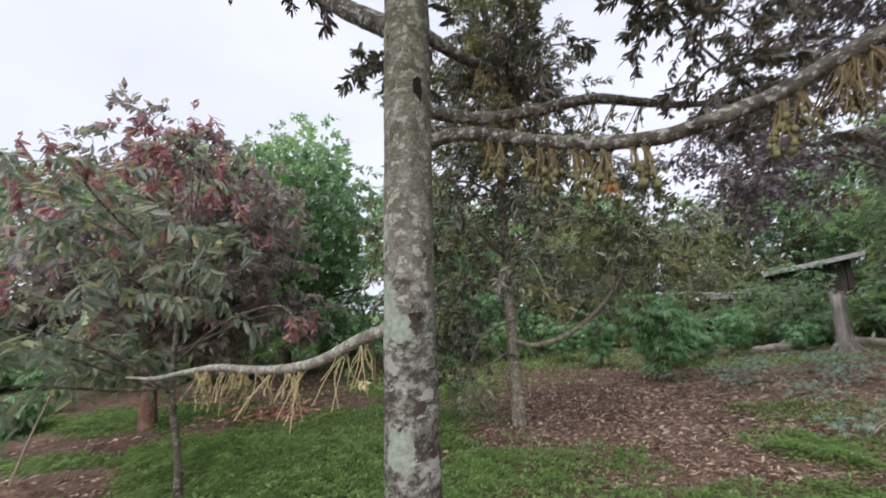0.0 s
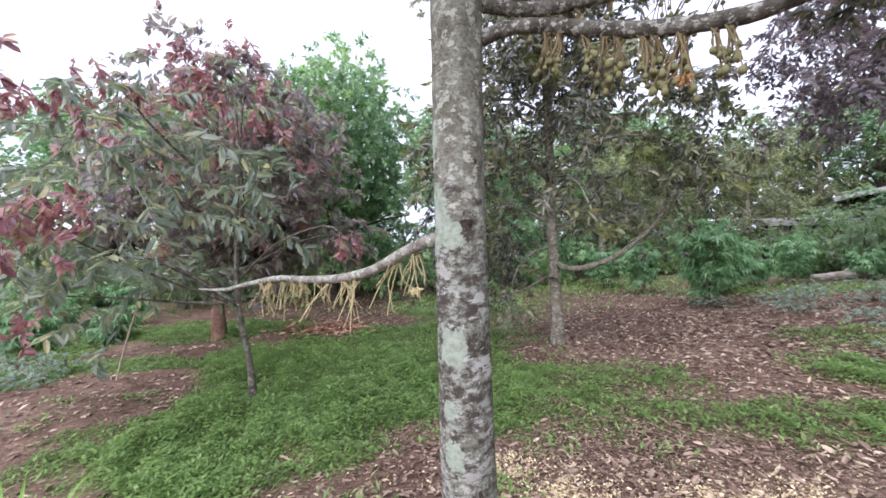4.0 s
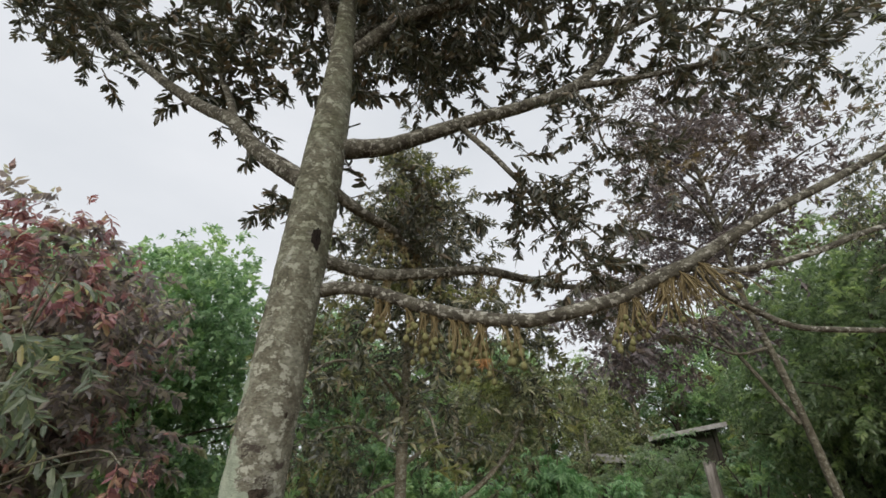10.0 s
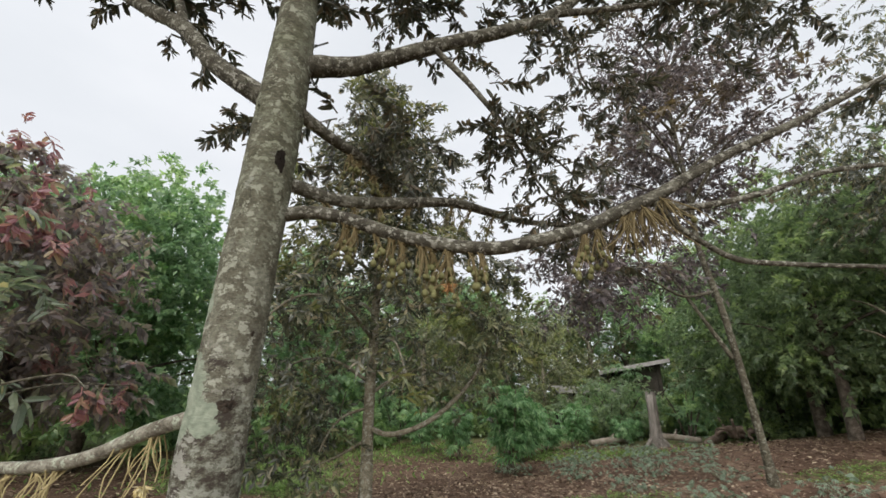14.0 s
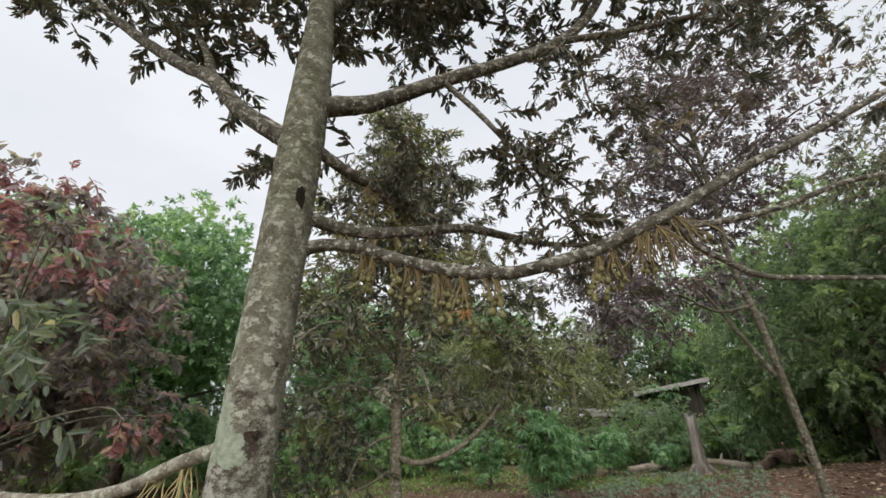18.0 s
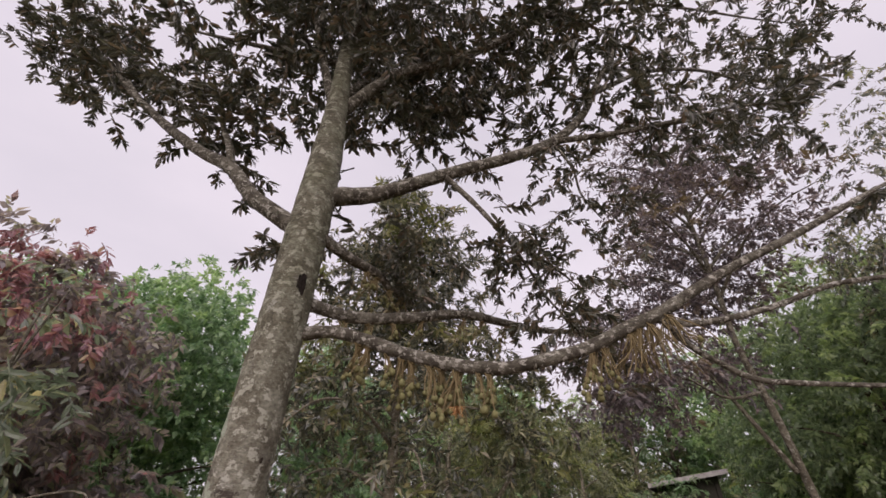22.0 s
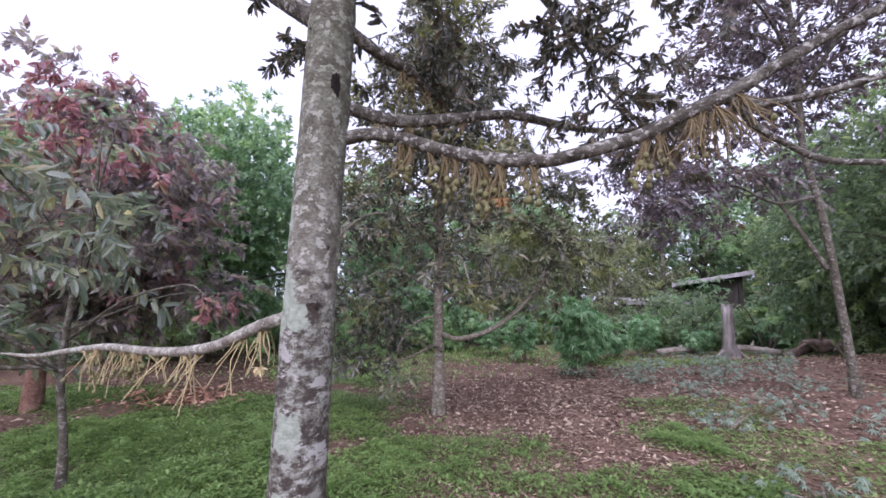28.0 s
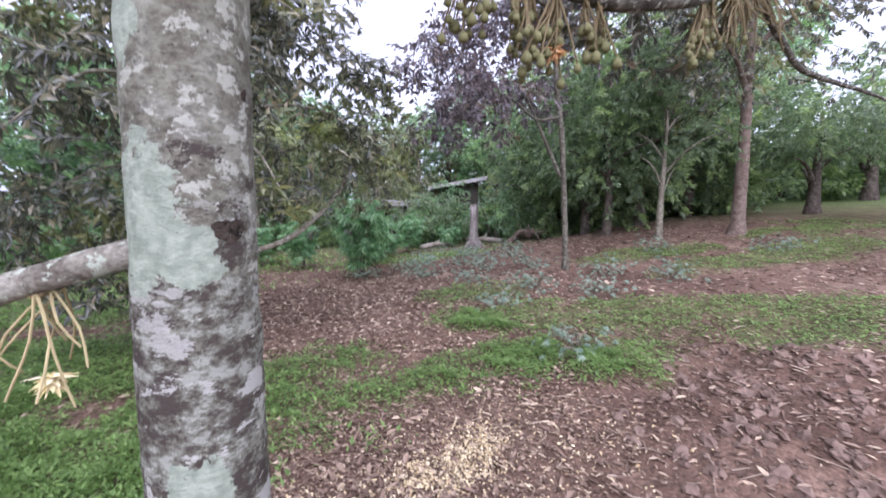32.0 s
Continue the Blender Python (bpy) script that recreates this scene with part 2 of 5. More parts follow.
M["bark_grey"] = bark_material("grey_bark", (0.085, 0.075, 0.05), (0.155, 0.14, 0.1), (0.24, 0.22, 0.165), 9.0, (0.3, 0.3, 0.25))
M["bark_brown"] = bark_material("brown_bark", (0.09, 0.066, 0.052), (0.165, 0.125, 0.1), (0.24, 0.195, 0.16), 8.0)
M["bark_olive"] = bark_material("olive_grey_bark", (0.042, 0.038, 0.027), (0.082, 0.075, 0.054), (0.14, 0.13, 0.098), 10.0, (0.23, 0.23, 0.185))
M["bark_red"] = bark_material("red_brown_bark", (0.085, 0.045, 0.032), (0.18, 0.105, 0.075), (0.27, 0.18, 0.13), 7.0)
M["bark_dark"] = bark_material("dark_bark", (0.035, 0.029, 0.023), (0.085, 0.07, 0.056), (0.16, 0.14, 0.115), 9.0)
M["knot"] = plain_material("dark_knot", (0.022, 0.018, 0.014), (0.075, 0.06, 0.046), 60.0, 0.95, 0.05)
M["hole"] = plain_material("hollow_shade", (0.01, 0.009, 0.008), (0.03, 0.025, 0.02), 30.0, 0.95, 0.05)
M["durian"] = leaf_material("durian_leaf", [(0.0, (0.036, 0.042, 0.028)), (0.45, (0.06, 0.066, 0.042)), (0.85, (0.09, 0.086, 0.054)), (1.0, (0.17, 0.125, 0.075))], 0.34, 0.6, 0.2)
M["durian_far"] = leaf_material("durian_leaf_older", [(0.0, (0.04, 0.048, 0.034)), (0.45, (0.09, 0.1, 0.07)), (0.8, (0.17, 0.175, 0.118)), (1.0, (0.3, 0.26, 0.16))], 0.26, 0.9, 0.3, [(0.0, (0.09, 0.12, 0.04)), (1.0, (0.26, 0.26, 0.1))], 0.9, 0.55)
# purple-grey cast puts the sky glare on these leaves into their colour
M["purple"] = leaf_material("sky_glare_leaf", [(0.0, (0.06, 0.05, 0.055)), (0.5, (0.115, 0.096, 0.104)), (1.0, (0.19, 0.155, 0.145))], 0.3, 0.8, 0.3, [(0.0, (0.085, 0.07, 0.035)), (1.0, (0.17, 0.125, 0.06))], 0.6, 0.55)
# both greens are paled for haze; their flush patches paint lit clumps
M["green"] = leaf_material("fresh_leaf", [(0.0, (0.085, 0.165, 0.085)), (0.5, (0.15, 0.255, 0.13)), (1.0, (0.24, 0.36, 0.19))], 0.36, 0.65, 0.42, [(0.0, (0.155, 0.27, 0.11)), (1.0, (0.3, 0.42, 0.19))], 0.9, 0.5)
M["darkgreen"] = leaf_material("deep_green_leaf", [(0.0, (0.08, 0.125, 0.066)), (0.6, (0.145, 0.21, 0.108)), (1.0, (0.23, 0.3, 0.155))], 0.34, 0.7, 0.48, [(0.0, (0.14, 0.22, 0.08)), (1.0, (0.29, 0.375, 0.155))], 0.75, 0.52)
M["yellowgreen"] = leaf_material("olive_leaf", [(0.0, (0.06, 0.08, 0.04)), (0.6, (0.14, 0.165, 0.08)), (1.0, (0.27, 0.27, 0.14))], 0.32, 0.75, 0.36, [(0.0, (0.13, 0.18, 0.055)), (1.0, (0.33, 0.36, 0.13))], 0.9, 0.52)
M["redleaf"] = leaf_material("red_flushed_leaf", [(0.0, (0.1, 0.092, 0.092)), (0.4, (0.175, 0.15, 0.15)), (0.7, (0.23, 0.195, 0.17)), (1.0, (0.25, 0.27, 0.165))], 0.28, 0.9, 0.48, [(0.0, (0.22, 0.1, 0.11)), (1.0, (0.4, 0.19, 0.19))], 1.3, 0.56)
M["bigleaf"] = leaf_material("broad_young_leaf", [(0.0, (0.09, 0.125, 0.085)), (0.55, (0.15, 0.19, 0.125)), (0.9, (0.22, 0.25, 0.145)), (1.0, (0.38, 0.35, 0.17))], 0.28, 0.85, 0.42)
M["flush"] = leaf_material("young_red_leaf", [(0.0, (0.155, 0.07, 0.085)), (0.5, (0.25, 0.112, 0.122)), (0.9, (0.33, 0.18, 0.145)), (1.0, (0.31, 0.265, 0.14))], 0.34, 0.7, 0.36)
M["cassava"] = leaf_material("cassava_leaf", [(0.0, (0.06, 0.15, 0.055)), (0.6, (0.125, 0.26, 0.1)), (1.0, (0.26, 0.41, 0.2))], 0.4, 0.6, 0.36)
M["banana"] = leaf_material("banana_leaf", [(0.0, (0.16, 0.3, 0.12)), (1.0, (0.26, 0.42, 0.2))], 0.4, 0.5, 0.45)
M["weed"] = leaf_material("bluish_weed_leaf", [(0.0, (0.11, 0.17, 0.12)), (0.6, (0.18, 0.25, 0.18)), (1.0, (0.28, 0.34, 0.26))], 0.5, 0.4, 0.35)
M["grass"] = leaf_material("ground_cover_leaf", [(0.0, (0.075, 0.135, 0.034)), (0.6, (0.15, 0.245, 0.066)), (1.0, (0.255, 0.365, 0.12))], 0.5, 0.4, 0.38, [(0.0, (0.115, 0.2, 0.055)), (1.0, (0.23, 0.34, 0.105))], 2.0, 0.5)
M["pandan"] = leaf_material("strap_leaf", [(0.0, (0.1, 0.23, 0.03)), (0.7, (0.19, 0.34, 0.06)), (1.0, (0.32, 0.42, 0.14))], 0.4, 0.5, 0.35)
M["dry_strap"] = island_material("dry_strap_leaf", [(0.0, (0.5, 0.38, 0.16)), (1.0, (0.66, 0.55, 0.32))], 0.7)
M["litter"] = island_material("dry_leaf", [(0.0, (0.1, 0.066, 0.047)), (0.45, (0.19, 0.132, 0.095)), (0.8, (0.32, 0.24, 0.172)), (1.0, (0.52, 0.43, 0.3))])
M["chips"] = island_material("wood_chip", [(0.0, (0.4, 0.3, 0.16)), (0.5, (0.62, 0.5, 0.28)), (1.0, (0.8, 0.7, 0.46))])
M["soil"] = plain_material("red_brown_soil", (0.12, 0.083, 0.063), (0.235, 0.172, 0.132), 5.0, 0.95, 0.1)
# stalk colour darkened for the shade the clusters hang in
M["stalk"] = island_material("flower_stalk", [(0.0, (0.095, 0.074, 0.036)), (0.6, (0.155, 0.123, 0.06)), (1.0, (0.225, 0.185, 0.098))], 0.75)
M["stalk_fresh"] = island_material("fresh_flower_stalk", [(0.0, (0.25, 0.2, 0.095)), (0.6, (0.36, 0.305, 0.155)), (1.0, (0.48, 0.42, 0.24))], 0.7)
M["bud"] = island_material("flower_bud", [(0.0, (0.09, 0.095, 0.04)), (0.6, (0.145, 0.145, 0.062)), (1.0, (0.21, 0.2, 0.095))], 0.75)
M["petal"] = island_material("cream_petal", [(0.0, (0.6, 0.5, 0.22)), (1.0, (0.8, 0.74, 0.5))], 0.6)
M["wilted"] = island_material("wilted_petal", [(0.0, (0.45, 0.24, 0.09)), (1.0, (0.6, 0.4, 0.2))], 0.7)
M["stump"] = plain_material("weathered_wood", (0.15, 0.135, 0.115), (0.36, 0.335, 0.3), 4.0, 0.9, 0.1, 0.8, (4, 4, 0.5), 0.03)
M["log"] = plain_material("bleached_wood", (0.2, 0.17, 0.13), (0.42, 0.38, 0.32), 6.0, 0.9, 0.1, 0.7)
M["roof"] = plain_material("grey_roof_sheet", (0.34, 0.33, 0.32), (0.5, 0.49, 0.48), 1.5, 0.6, 0.3)
# wall colour darkened to stand for the shade below the roof
M["wall"] = plain_material("shaded_wall", (0.055, 0.048, 0.04), (0.11, 0.1, 0.085), 1.2, 0.9, 0.1)
M["timber"] = plain_material("dark_timber", (0.05, 0.04, 0.03), (0.1, 0.08, 0.06), 5.0)
M["pale_roof"] = plain_material("pale_sheet_roof", (0.62, 0.63, 0.64), (0.78, 0.79, 0.8), 1.0, 0.5, 0.3)
M["hill"] = plain_material("distant_green_slope", (0.14, 0.2, 0.1), (0.26, 0.33, 0.17), 0.08, 0.95, 0.05)
M["fascia"] = plain_material("weathered_grey_board", (0.3, 0.29, 0.27), (0.46, 0.45, 0.43), 3.0, 0.8, 0.15)
M["heap"] = island_material("orange_dry_leaf", [(0.0, (0.22, 0.11, 0.07)), (0.6, (0.42, 0.23, 0.15)), (1.0, (0.6, 0.42, 0.28))])
M["stick"] = island_material("dry_stick", [(0.0, (0.2, 0.15, 0.11)), (1.0, (0.44, 0.36, 0.27))])

# ---------------------------------------------------------------- mesh tools
rng = np.random.default_rng(7)


def part(name, data, material, parent=None, label="", kind=""):
    """One mesh object from a (verts, faces) pair, under a thing or a part."""
    verts, faces = data
    me = bpy.data.meshes.new(name)
    me.from_pydata([tuple(v) for v in verts], [], [tuple(f) for f in faces])
    me.materials.append(material)
    me.update()
    ob = new(name, me)
    if parent:
        ob.parent = parent
    return tagged(ob, label=label, kind=kind)


def smooth(ob):
    ob.data.polygons.foreach_set("use_smooth", [True] * len(ob.data.polygons))
    return ob


def root(name, place, label, category, group="", kind=""):
    ob = new(name)
    ob.location = place
    return tagged(ob, label, category, group, kind)


def joined(pieces):
    verts, faces, n = [], [], 0
    for v, f in pieces:
        verts.append(np.asarray(v, float))
        faces += [tuple(i + n for i in face) for face in f]
        n += len(v)
    return (np.concatenate(verts) if verts else np.zeros((0, 3))), faces


def spline(pts, radii, step=0.06):
    """A smooth line through the control points, with the radius along it."""
    p = np.array(pts, float)
    r = np.array(radii, float)
    q = np.vstack([2 * p[0] - p[1], p, 2 * p[-1] - p[-2]])
    line, rad = [], []
    for i in range(len(p) - 1):
        n = max(2, int(np.linalg.norm(p[i + 1] - p[i]) / step))
        for u in np.arange(n) / n:
            a, b, c, d = q[i:i + 4]
            line.append(0.5 * (2 * b + (c - a) * u + (2 * a - 5 * b + 4 * c - d) * u * u + (3 * b - a - 3 * c + d) * u ** 3))
            rad.append(r[i] + (r[i + 1] - r[i]) * u)
    return np.array(line + [p[-1]]), np.array(rad + [r[-1]])


def tube(pts, radii, sides=10, step=0.06, rough=0.0, raw=False):
    """A round, slightly uneven limb through the control points, closed at both ends."""
    line, rad = (np.array(pts, float), np.array(radii, float)) if raw else spline(pts, radii, step)
    n = len(line)
    way = np.gradient(line, axis=0)
    way /= np.linalg.norm(way, axis=1)[:, None] + 1e-9
    ref = np.array([0.31, 0.89, 0.33]) if abs(way[0][2]) > 0.7 else np.array([0.0, 0.0, 1.0])
    u = np.cross(way, ref)
    u /= np.linalg.norm(u, axis=1)[:, None] + 1e-9
    v = np.cross(way, u)
    ang = np.arange(sides) * 2 * np.pi / sides
    wob = 1 + rough * rng.normal(size=(n, sides))
    ring = (line[:, None, :] + (rad[:, None] * wob * np.cos(ang))[:, :, None] * u[:, None, :] + (rad[:, None] * wob * np.sin(ang))[:, :, None] * v[:, None, :])
    verts = np.vstack([ring.reshape(-1, 3), line[:1], line[-1:]])
    faces = []
    for i in range(n - 1):
        for j in range(sides):
            k = (j + 1) % sides
            faces.append((i * sides + j, i * sides + k, (i + 1) * sides + k, (i + 1) * sides + j))
    for j in range(sides):
        k = (j + 1) % sides
        faces.append((n * sides, k, j))
        faces.append((n * sides + 1, (n - 1) * sides + j, (n - 1) * sides + k))
    return verts, faces


LEAF = {
    "fine": (np.array([(0, 0, 0), (.26, -.46, .05), (.26, 0, 0), (.26, .46, .05), (.76, -.44, -.03), (.76, 0, -.08), (.76, .44, -.03), (1, 0, -.17)]),
             [(0, 2, 1), (0, 3, 2), (1, 2, 5, 4), (2, 3, 6, 5), (4, 5, 7), (5, 6, 7)]),
    "plain": (np.array([(0, 0, 0), (.42, -.5, .04), (.42, 0, -.02), (.42, .5, .04), (1, 0, -.14)]),
              [(0, 2, 1), (0, 3, 2), (1, 2, 4), (2, 3, 4)]),
    "curl": (np.array([(0, 0, .04), (.3, -.5, .13), (.3, 0, 0), (.3, .5, .15), (.72, -.42, .17), (.72, 0, .03), (.72, .42, .13), (1, 0, .13)]),
             [(0, 2, 1), (0, 3, 2), (1, 2, 5, 4), (2, 3, 6, 5), (4, 5, 7), (5, 6, 7)]),
    "far": (np.array([(0, 0, 0), (.45, -.5, .05), (.45, .5, .05), (1, 0, -.14)]), [(0, 2, 1), (1, 2, 3)]),
}


def leaves(place, way, up, length, width, form="plain"):
    """Many leaves at once: bases, directions, upper sides, lengths and widths as arrays."""
    tv, tf = LEAF[form]
    way = way / (np.linalg.norm(way, axis=1)[:, None] + 1e-9)
    side = np.cross(way, up)
    side /= np.linalg.norm(side, axis=1)[:, None] + 1e-9
    nor = np.cross(side, way)
    v = (place[:, None, :] + tv[None, :, 0:1] * (way * length[:, None])[:, None, :]
         + tv[None, :, 1:2] * (side * width[:, None])[:, None, :] + tv[None, :, 2:3] * (nor * length[:, None])[:, None, :])
    k = len(tv)
    faces = [tuple(i * k + j for j in f) for i in range(len(place)) for f in tf]
    return v.reshape(-1, 3), faces


def spray(length=0.34, count=15, leaf=0.125, ratio=0.33, droop=0.55, form="fine"):
    """A leafy twig along +X: leaves all round it and at the tip, hanging a little."""
    n = max(6, count)
    s = np.sort(0.12 + 0.88 * rng.random(n) ** 0.7)
    curve = np.stack([s * length, 0.06 * length * np.sin(5 * s), -0.25 * length * s ** 2], 1)
    roll = rng.random(n) * 6.283
    way = np.stack([0.15 + 0.9 * rng.random(n), np.cos(roll), 0.55 * np.sin(roll) - droop * (0.3 + 1.0 * rng.random(n))], 1)
    up = np.stack([0.5 * rng.normal(size=n), 0.5 * rng.normal(size=n), np.ones(n)], 1)
    size = leaf * (0.6 + 0.6 * rng.random(n))
    lv = leaves(curve, way, up, size, size * ratio * (0.8 + 0.4 * rng.random(n)), form)
    line = np.stack([np.linspace(0, 1, 5) * length, np.zeros(5), -0.25 * length * np.linspace(0, 1, 5) ** 2], 1)
    tw = tube(line, np.linspace(0.0045, 0.0018, 5), 4, raw=True)
    return lv, tw


def turn(az, pitch, roll):
    return Euler((roll, -pitch, az), "XYZ").to_matrix()


def spread(sprays, poses):
    """Leafy twigs set at (place, azimuth, pitch, roll, scale): all in one (verts, faces) pair."""
    pieces = {}
    for place, az, pitch, roll, scale in poses:
        pieces.setdefault(int(rng.integers(len(sprays))), []).append((np.array(turn(az, pitch, roll)) * scale, place))
    vs, fs, n = [], [], 0
    for i, ms in pieces.items():
        v, f = sprays[i]
        rot = np.array([m for m, _ in ms])
        pos = np.array([p for _, p in ms])
        out = np.einsum("nij,vj->nvi", rot, v) + pos[:, None, :]
        vs.append(out.reshape(-1, 3))
        k = len(v)
        for c in range(len(ms)):
            o = n + c * k
            fs += [tuple(a + o for a in face) for face in f]
        n += k * len(ms)
    return np.concatenate(vs), fs


def kit(number=4, **how):
    if how.get("form") == "far":
        return [spray(**how)[0] for _ in range(number)]
    return [joined(spray(**how)) for _ in range(number)]


def along(pts, count, begin=0.4, radius=0.12, pitch=-0.1, scale=1.0):
    """Poses of leafy twigs that stand off a limb, from a fraction of its length on."""
    line, _ = spline(pts, [0.01] * len(pts), 0.05)
    out = []
    for _ in range(count):
        u = begin + (1 - begin) * rng.random() ** 0.8
        i = min(len(line) - 1, int(u * len(line)))
        place = line[i] + np.clip(rng.normal(size=3), -1.5, 1.5) * radius * np.array([1, 1, 0.7])
        out.append((place, rng.random() * 6.283, pitch + 0.45 * rng.normal(), 0.4 * rng.normal(), scale * (0.8 + 0.45 * rng.random())))
    return out


def cloud(centre, size, count, scale=1.0, hollow=0.45, lumps=9, pitch=-0.25):
    """Poses of leafy twigs in an uneven crown: lumps of foliage on an ellipsoid, with gaps between them."""
    centre, size = np.array(centre, float), np.array(size, float)
    heads = []
    for _ in range(lumps):
        d = rng.normal(size=3)
        d /= np.linalg.norm(d)
        heads.append((d * (0.5 + 0.4 * rng.random()), 0.28 + 0.2 * rng.random()))
    out = []
    for _ in range(count):
        head, wide = heads[int(rng.integers(lumps))]
        d = rng.normal(size=3)
        d /= np.linalg.norm(d)
        spot = head + d * wide * (hollow + (1 - hollow) * rng.random())
        az = math.atan2(spot[1] + 0.5 * rng.normal(), spot[0] + 0.5 * rng.normal())
        out.append((centre + spot * size, az, pitch + 0.4 * rng.normal(), 0.5 * rng.normal(), scale * (0.75 + 0.5 * rng.random())))
    return out


def step(a, b, v):
    u = np.clip((v - a) / (b - a), 0, 1)
    return u * u * (3 - 2 * u)


def rise(x, y):
    """Height of the ground: level round the tree, climbing to a terrace on the right."""
    return 0.11 * np.clip(x - 1, 0, 22) * (1 - 0.78 * step(5.5, 12.5, y))


def on_ground(x, y, dz=0.0):
    return (x, y, float(rise(np.float64(x), np.float64(y))) + dz)

# ---------------------------------------------------------------- ground
# grass beds: centre, half sizes, turn in degrees
GRASS = [(-1.9, 4.55, 1.7, 1.1, 30), (-2.5, 3.55, 1.1, 0.55, -12), (0.35, 4.75, 1.2, 0.62, 10), (-2.6, 5.9, 1.8, 1.2, -25), (-1.4, 6.9, 1.8, 1.4, 10), (0.5, 5.3, 1.3, 0.7, 5), (1.75, 4.3, 0.9, 0.34, -18),
         (-5.6, 7.6, 2.3, 0.9, 10), (-5.2, 5.6, 1.6, 0.35, 12), (4.2, 3.9, 1.5, 0.55, -42), (5.4, 2.3, 1.4, 0.7, -25), (3.4, 4.9, 0.9, 0.5, -20), (1.8, 13.0, 3.2, 1.6, 0),
         (5.6, 10.6, 2.4, 1.2, -20), (7.6, 3.6, 1.6, 0.5, -30), (-0.9, 10.4, 2.0, 1.8, 0), (-8.6, 6.0, 2.2, 1.8, 0), (3.9, 5.9, 0.9, 0.5, -30), (16.5, 2.6, 5.0, 2.4, 0), (7.4, 5.3, 1.3, 0.5, -20), (9.2, 2.9, 1.6, 0.7, -20), (8.2, 4.6, 0.8, 0.3, 10), (11.6, 3.2, 1.2, 0.5, 0), (3.3, 3.35, 0.7, 0.45, -30), (2.6, 4.1, 0.7, 0.4, -30), (4.9, 3.3, 1.2, 0.4, -30), (8.0, 4.7, 1.1, 0.4, -25), (9.3, 2.9, 1.4, 0.6, -25), (10.8, 4.0, 1.0, 0.3, -10), (-6.2, 5.0, 0.9, 0.5, 30)]


def bed(x, y):
    """How far a place lies inside the grass beds (1 inside, 0 outside)."""
    best = np.zeros_like(x)
    for cx, cy, a, b, deg in GRASS:
        c, s = math.cos(radians(deg)), math.sin(radians(deg))
        u = ((x - cx) * c + (y - cy) * s) / a
        v = (-(x - cx) * s + (y - cy) * c) / b
        best = np.maximum(best, 1 - step(0.55, 1.2, np.sqrt(u * u + v * v) + 0.14 * np.sin(5 * x + 3 * y) + 0.1 * np.sin(11 * y - 7 * x) + 0.08 * np.sin(23 * x + 9 * y) * np.sin(19 * y - 8 * x)))
    return best


def clod_zone(x, y):
    return np.exp(-(((x - 3.3) / 1.3) ** 2 + ((y - 1.9) / 1.2) ** 2) ** 2)


def axis(lo, hi, fine, far):
    mid = np.arange(lo, hi + fine / 2, fine)
    grow = np.cumsum(fine * 1.25 ** np.arange(1, 60))
    grow = grow[grow < far]
    return np.concatenate([lo - grow[::-1], mid, hi + grow])


gx, gy = axis(-7, 9, 0.07, 600), axis(0.0, 11, 0.07, 600)
GX, GY = np.meshgrid(gx, gy)
GZ = rise(GX, GY)
near = np.exp(-np.maximum(0, np.hypot(GX - 1, GY - 4) - 10) / 6)
rough_n = np.array([[noise.noise((x * 1.1, y * 1.1, 0)) * 0.045 + noise.noise((x * 4.3, y * 4.3, 3)) * 0.022 if abs(x) < 14 and -4 < y < 16 else 0 for x in gx] for y in gy])
clods = np.array([[max(0, noise.noise((x * 5, y * 5, 9))) * 0.06 if 1 < x < 6 and 0 < y < 4.5 else 0 for x in gx] for y in gy])
GZ = GZ + near * rough_n + clods * clod_zone(GX, GY) - 0.1 * np.exp(-(((GX - 4.2) / 1.4) ** 2 + ((GY - 2.55 + 0.25 * (GX - 4.2)) / 0.16) ** 2))
nx, ny = len(gx), len(gy)
gverts = np.stack([GX, GY, GZ], -1).reshape(-1, 3)
gidx = np.arange(nx * ny).reshape(ny, nx)
gfaces = np.stack([gidx[:-1, :-1], gidx[:-1, 1:], gidx[1:, 1:], gidx[1:, :-1]], -1).reshape(-1, 4)

m, nt, b = base_material("orchard_soil", 0.95, 0.1)
n1, n2, n3 = tex(nt, 0.9, 5.0), tex(nt, 6.0, 5.0), tex(nt, 38.0, 4.0)
col = ramp(nt, [(0.35, (0.11, 0.072, 0.053)), (0.6, (0.185, 0.128, 0.095)), (0.75, (0.245, 0.187, 0.143))], n1.outputs["Fac"])
col = mixed(nt, 0.7, col, ramp(nt, [(0.3, (0.5, 0.48, 0.46)), (0.7, (1.35, 1.33, 1.3))], n2.outputs["Fac"]), "MULTIPLY")
col = mixed(nt, 0.7, col, ramp(nt, [(0.35, (0.5, 0.48, 0.46)), (0.68, (1.5, 1.46, 1.4))], n3.outputs["Fac"]), "MULTIPLY")
att = nt.nodes.new("ShaderNodeAttribute")
att.attribute_name = "bed"
green = ramp(nt, [(0.36, (0.06, 0.11, 0.035)), (0.5, (0.11, 0.2, 0.06)), (0.66, (0.17, 0.29, 0.09))], n3.outputs["Fac"])
col = mixed(nt, att.outputs["Fac"], col, green)
nt.links.new(col, b.inputs["Base Color"])
bump(nt, b, n3.outputs["Fac"], 0.9, 0.02)
M["ground"] = m
ground = smooth(part("ground", (gverts, gfaces.tolist()), M["ground"]))
tagged(ground, "red-brown orchard soil with patches of green cover", "ground", kind="structure")
attr = ground.data.attributes.new("bed", "FLOAT", "POINT")
far_green = step(12, 20, np.hypot(gverts[:, 0], gverts[:, 1])) * 0.8
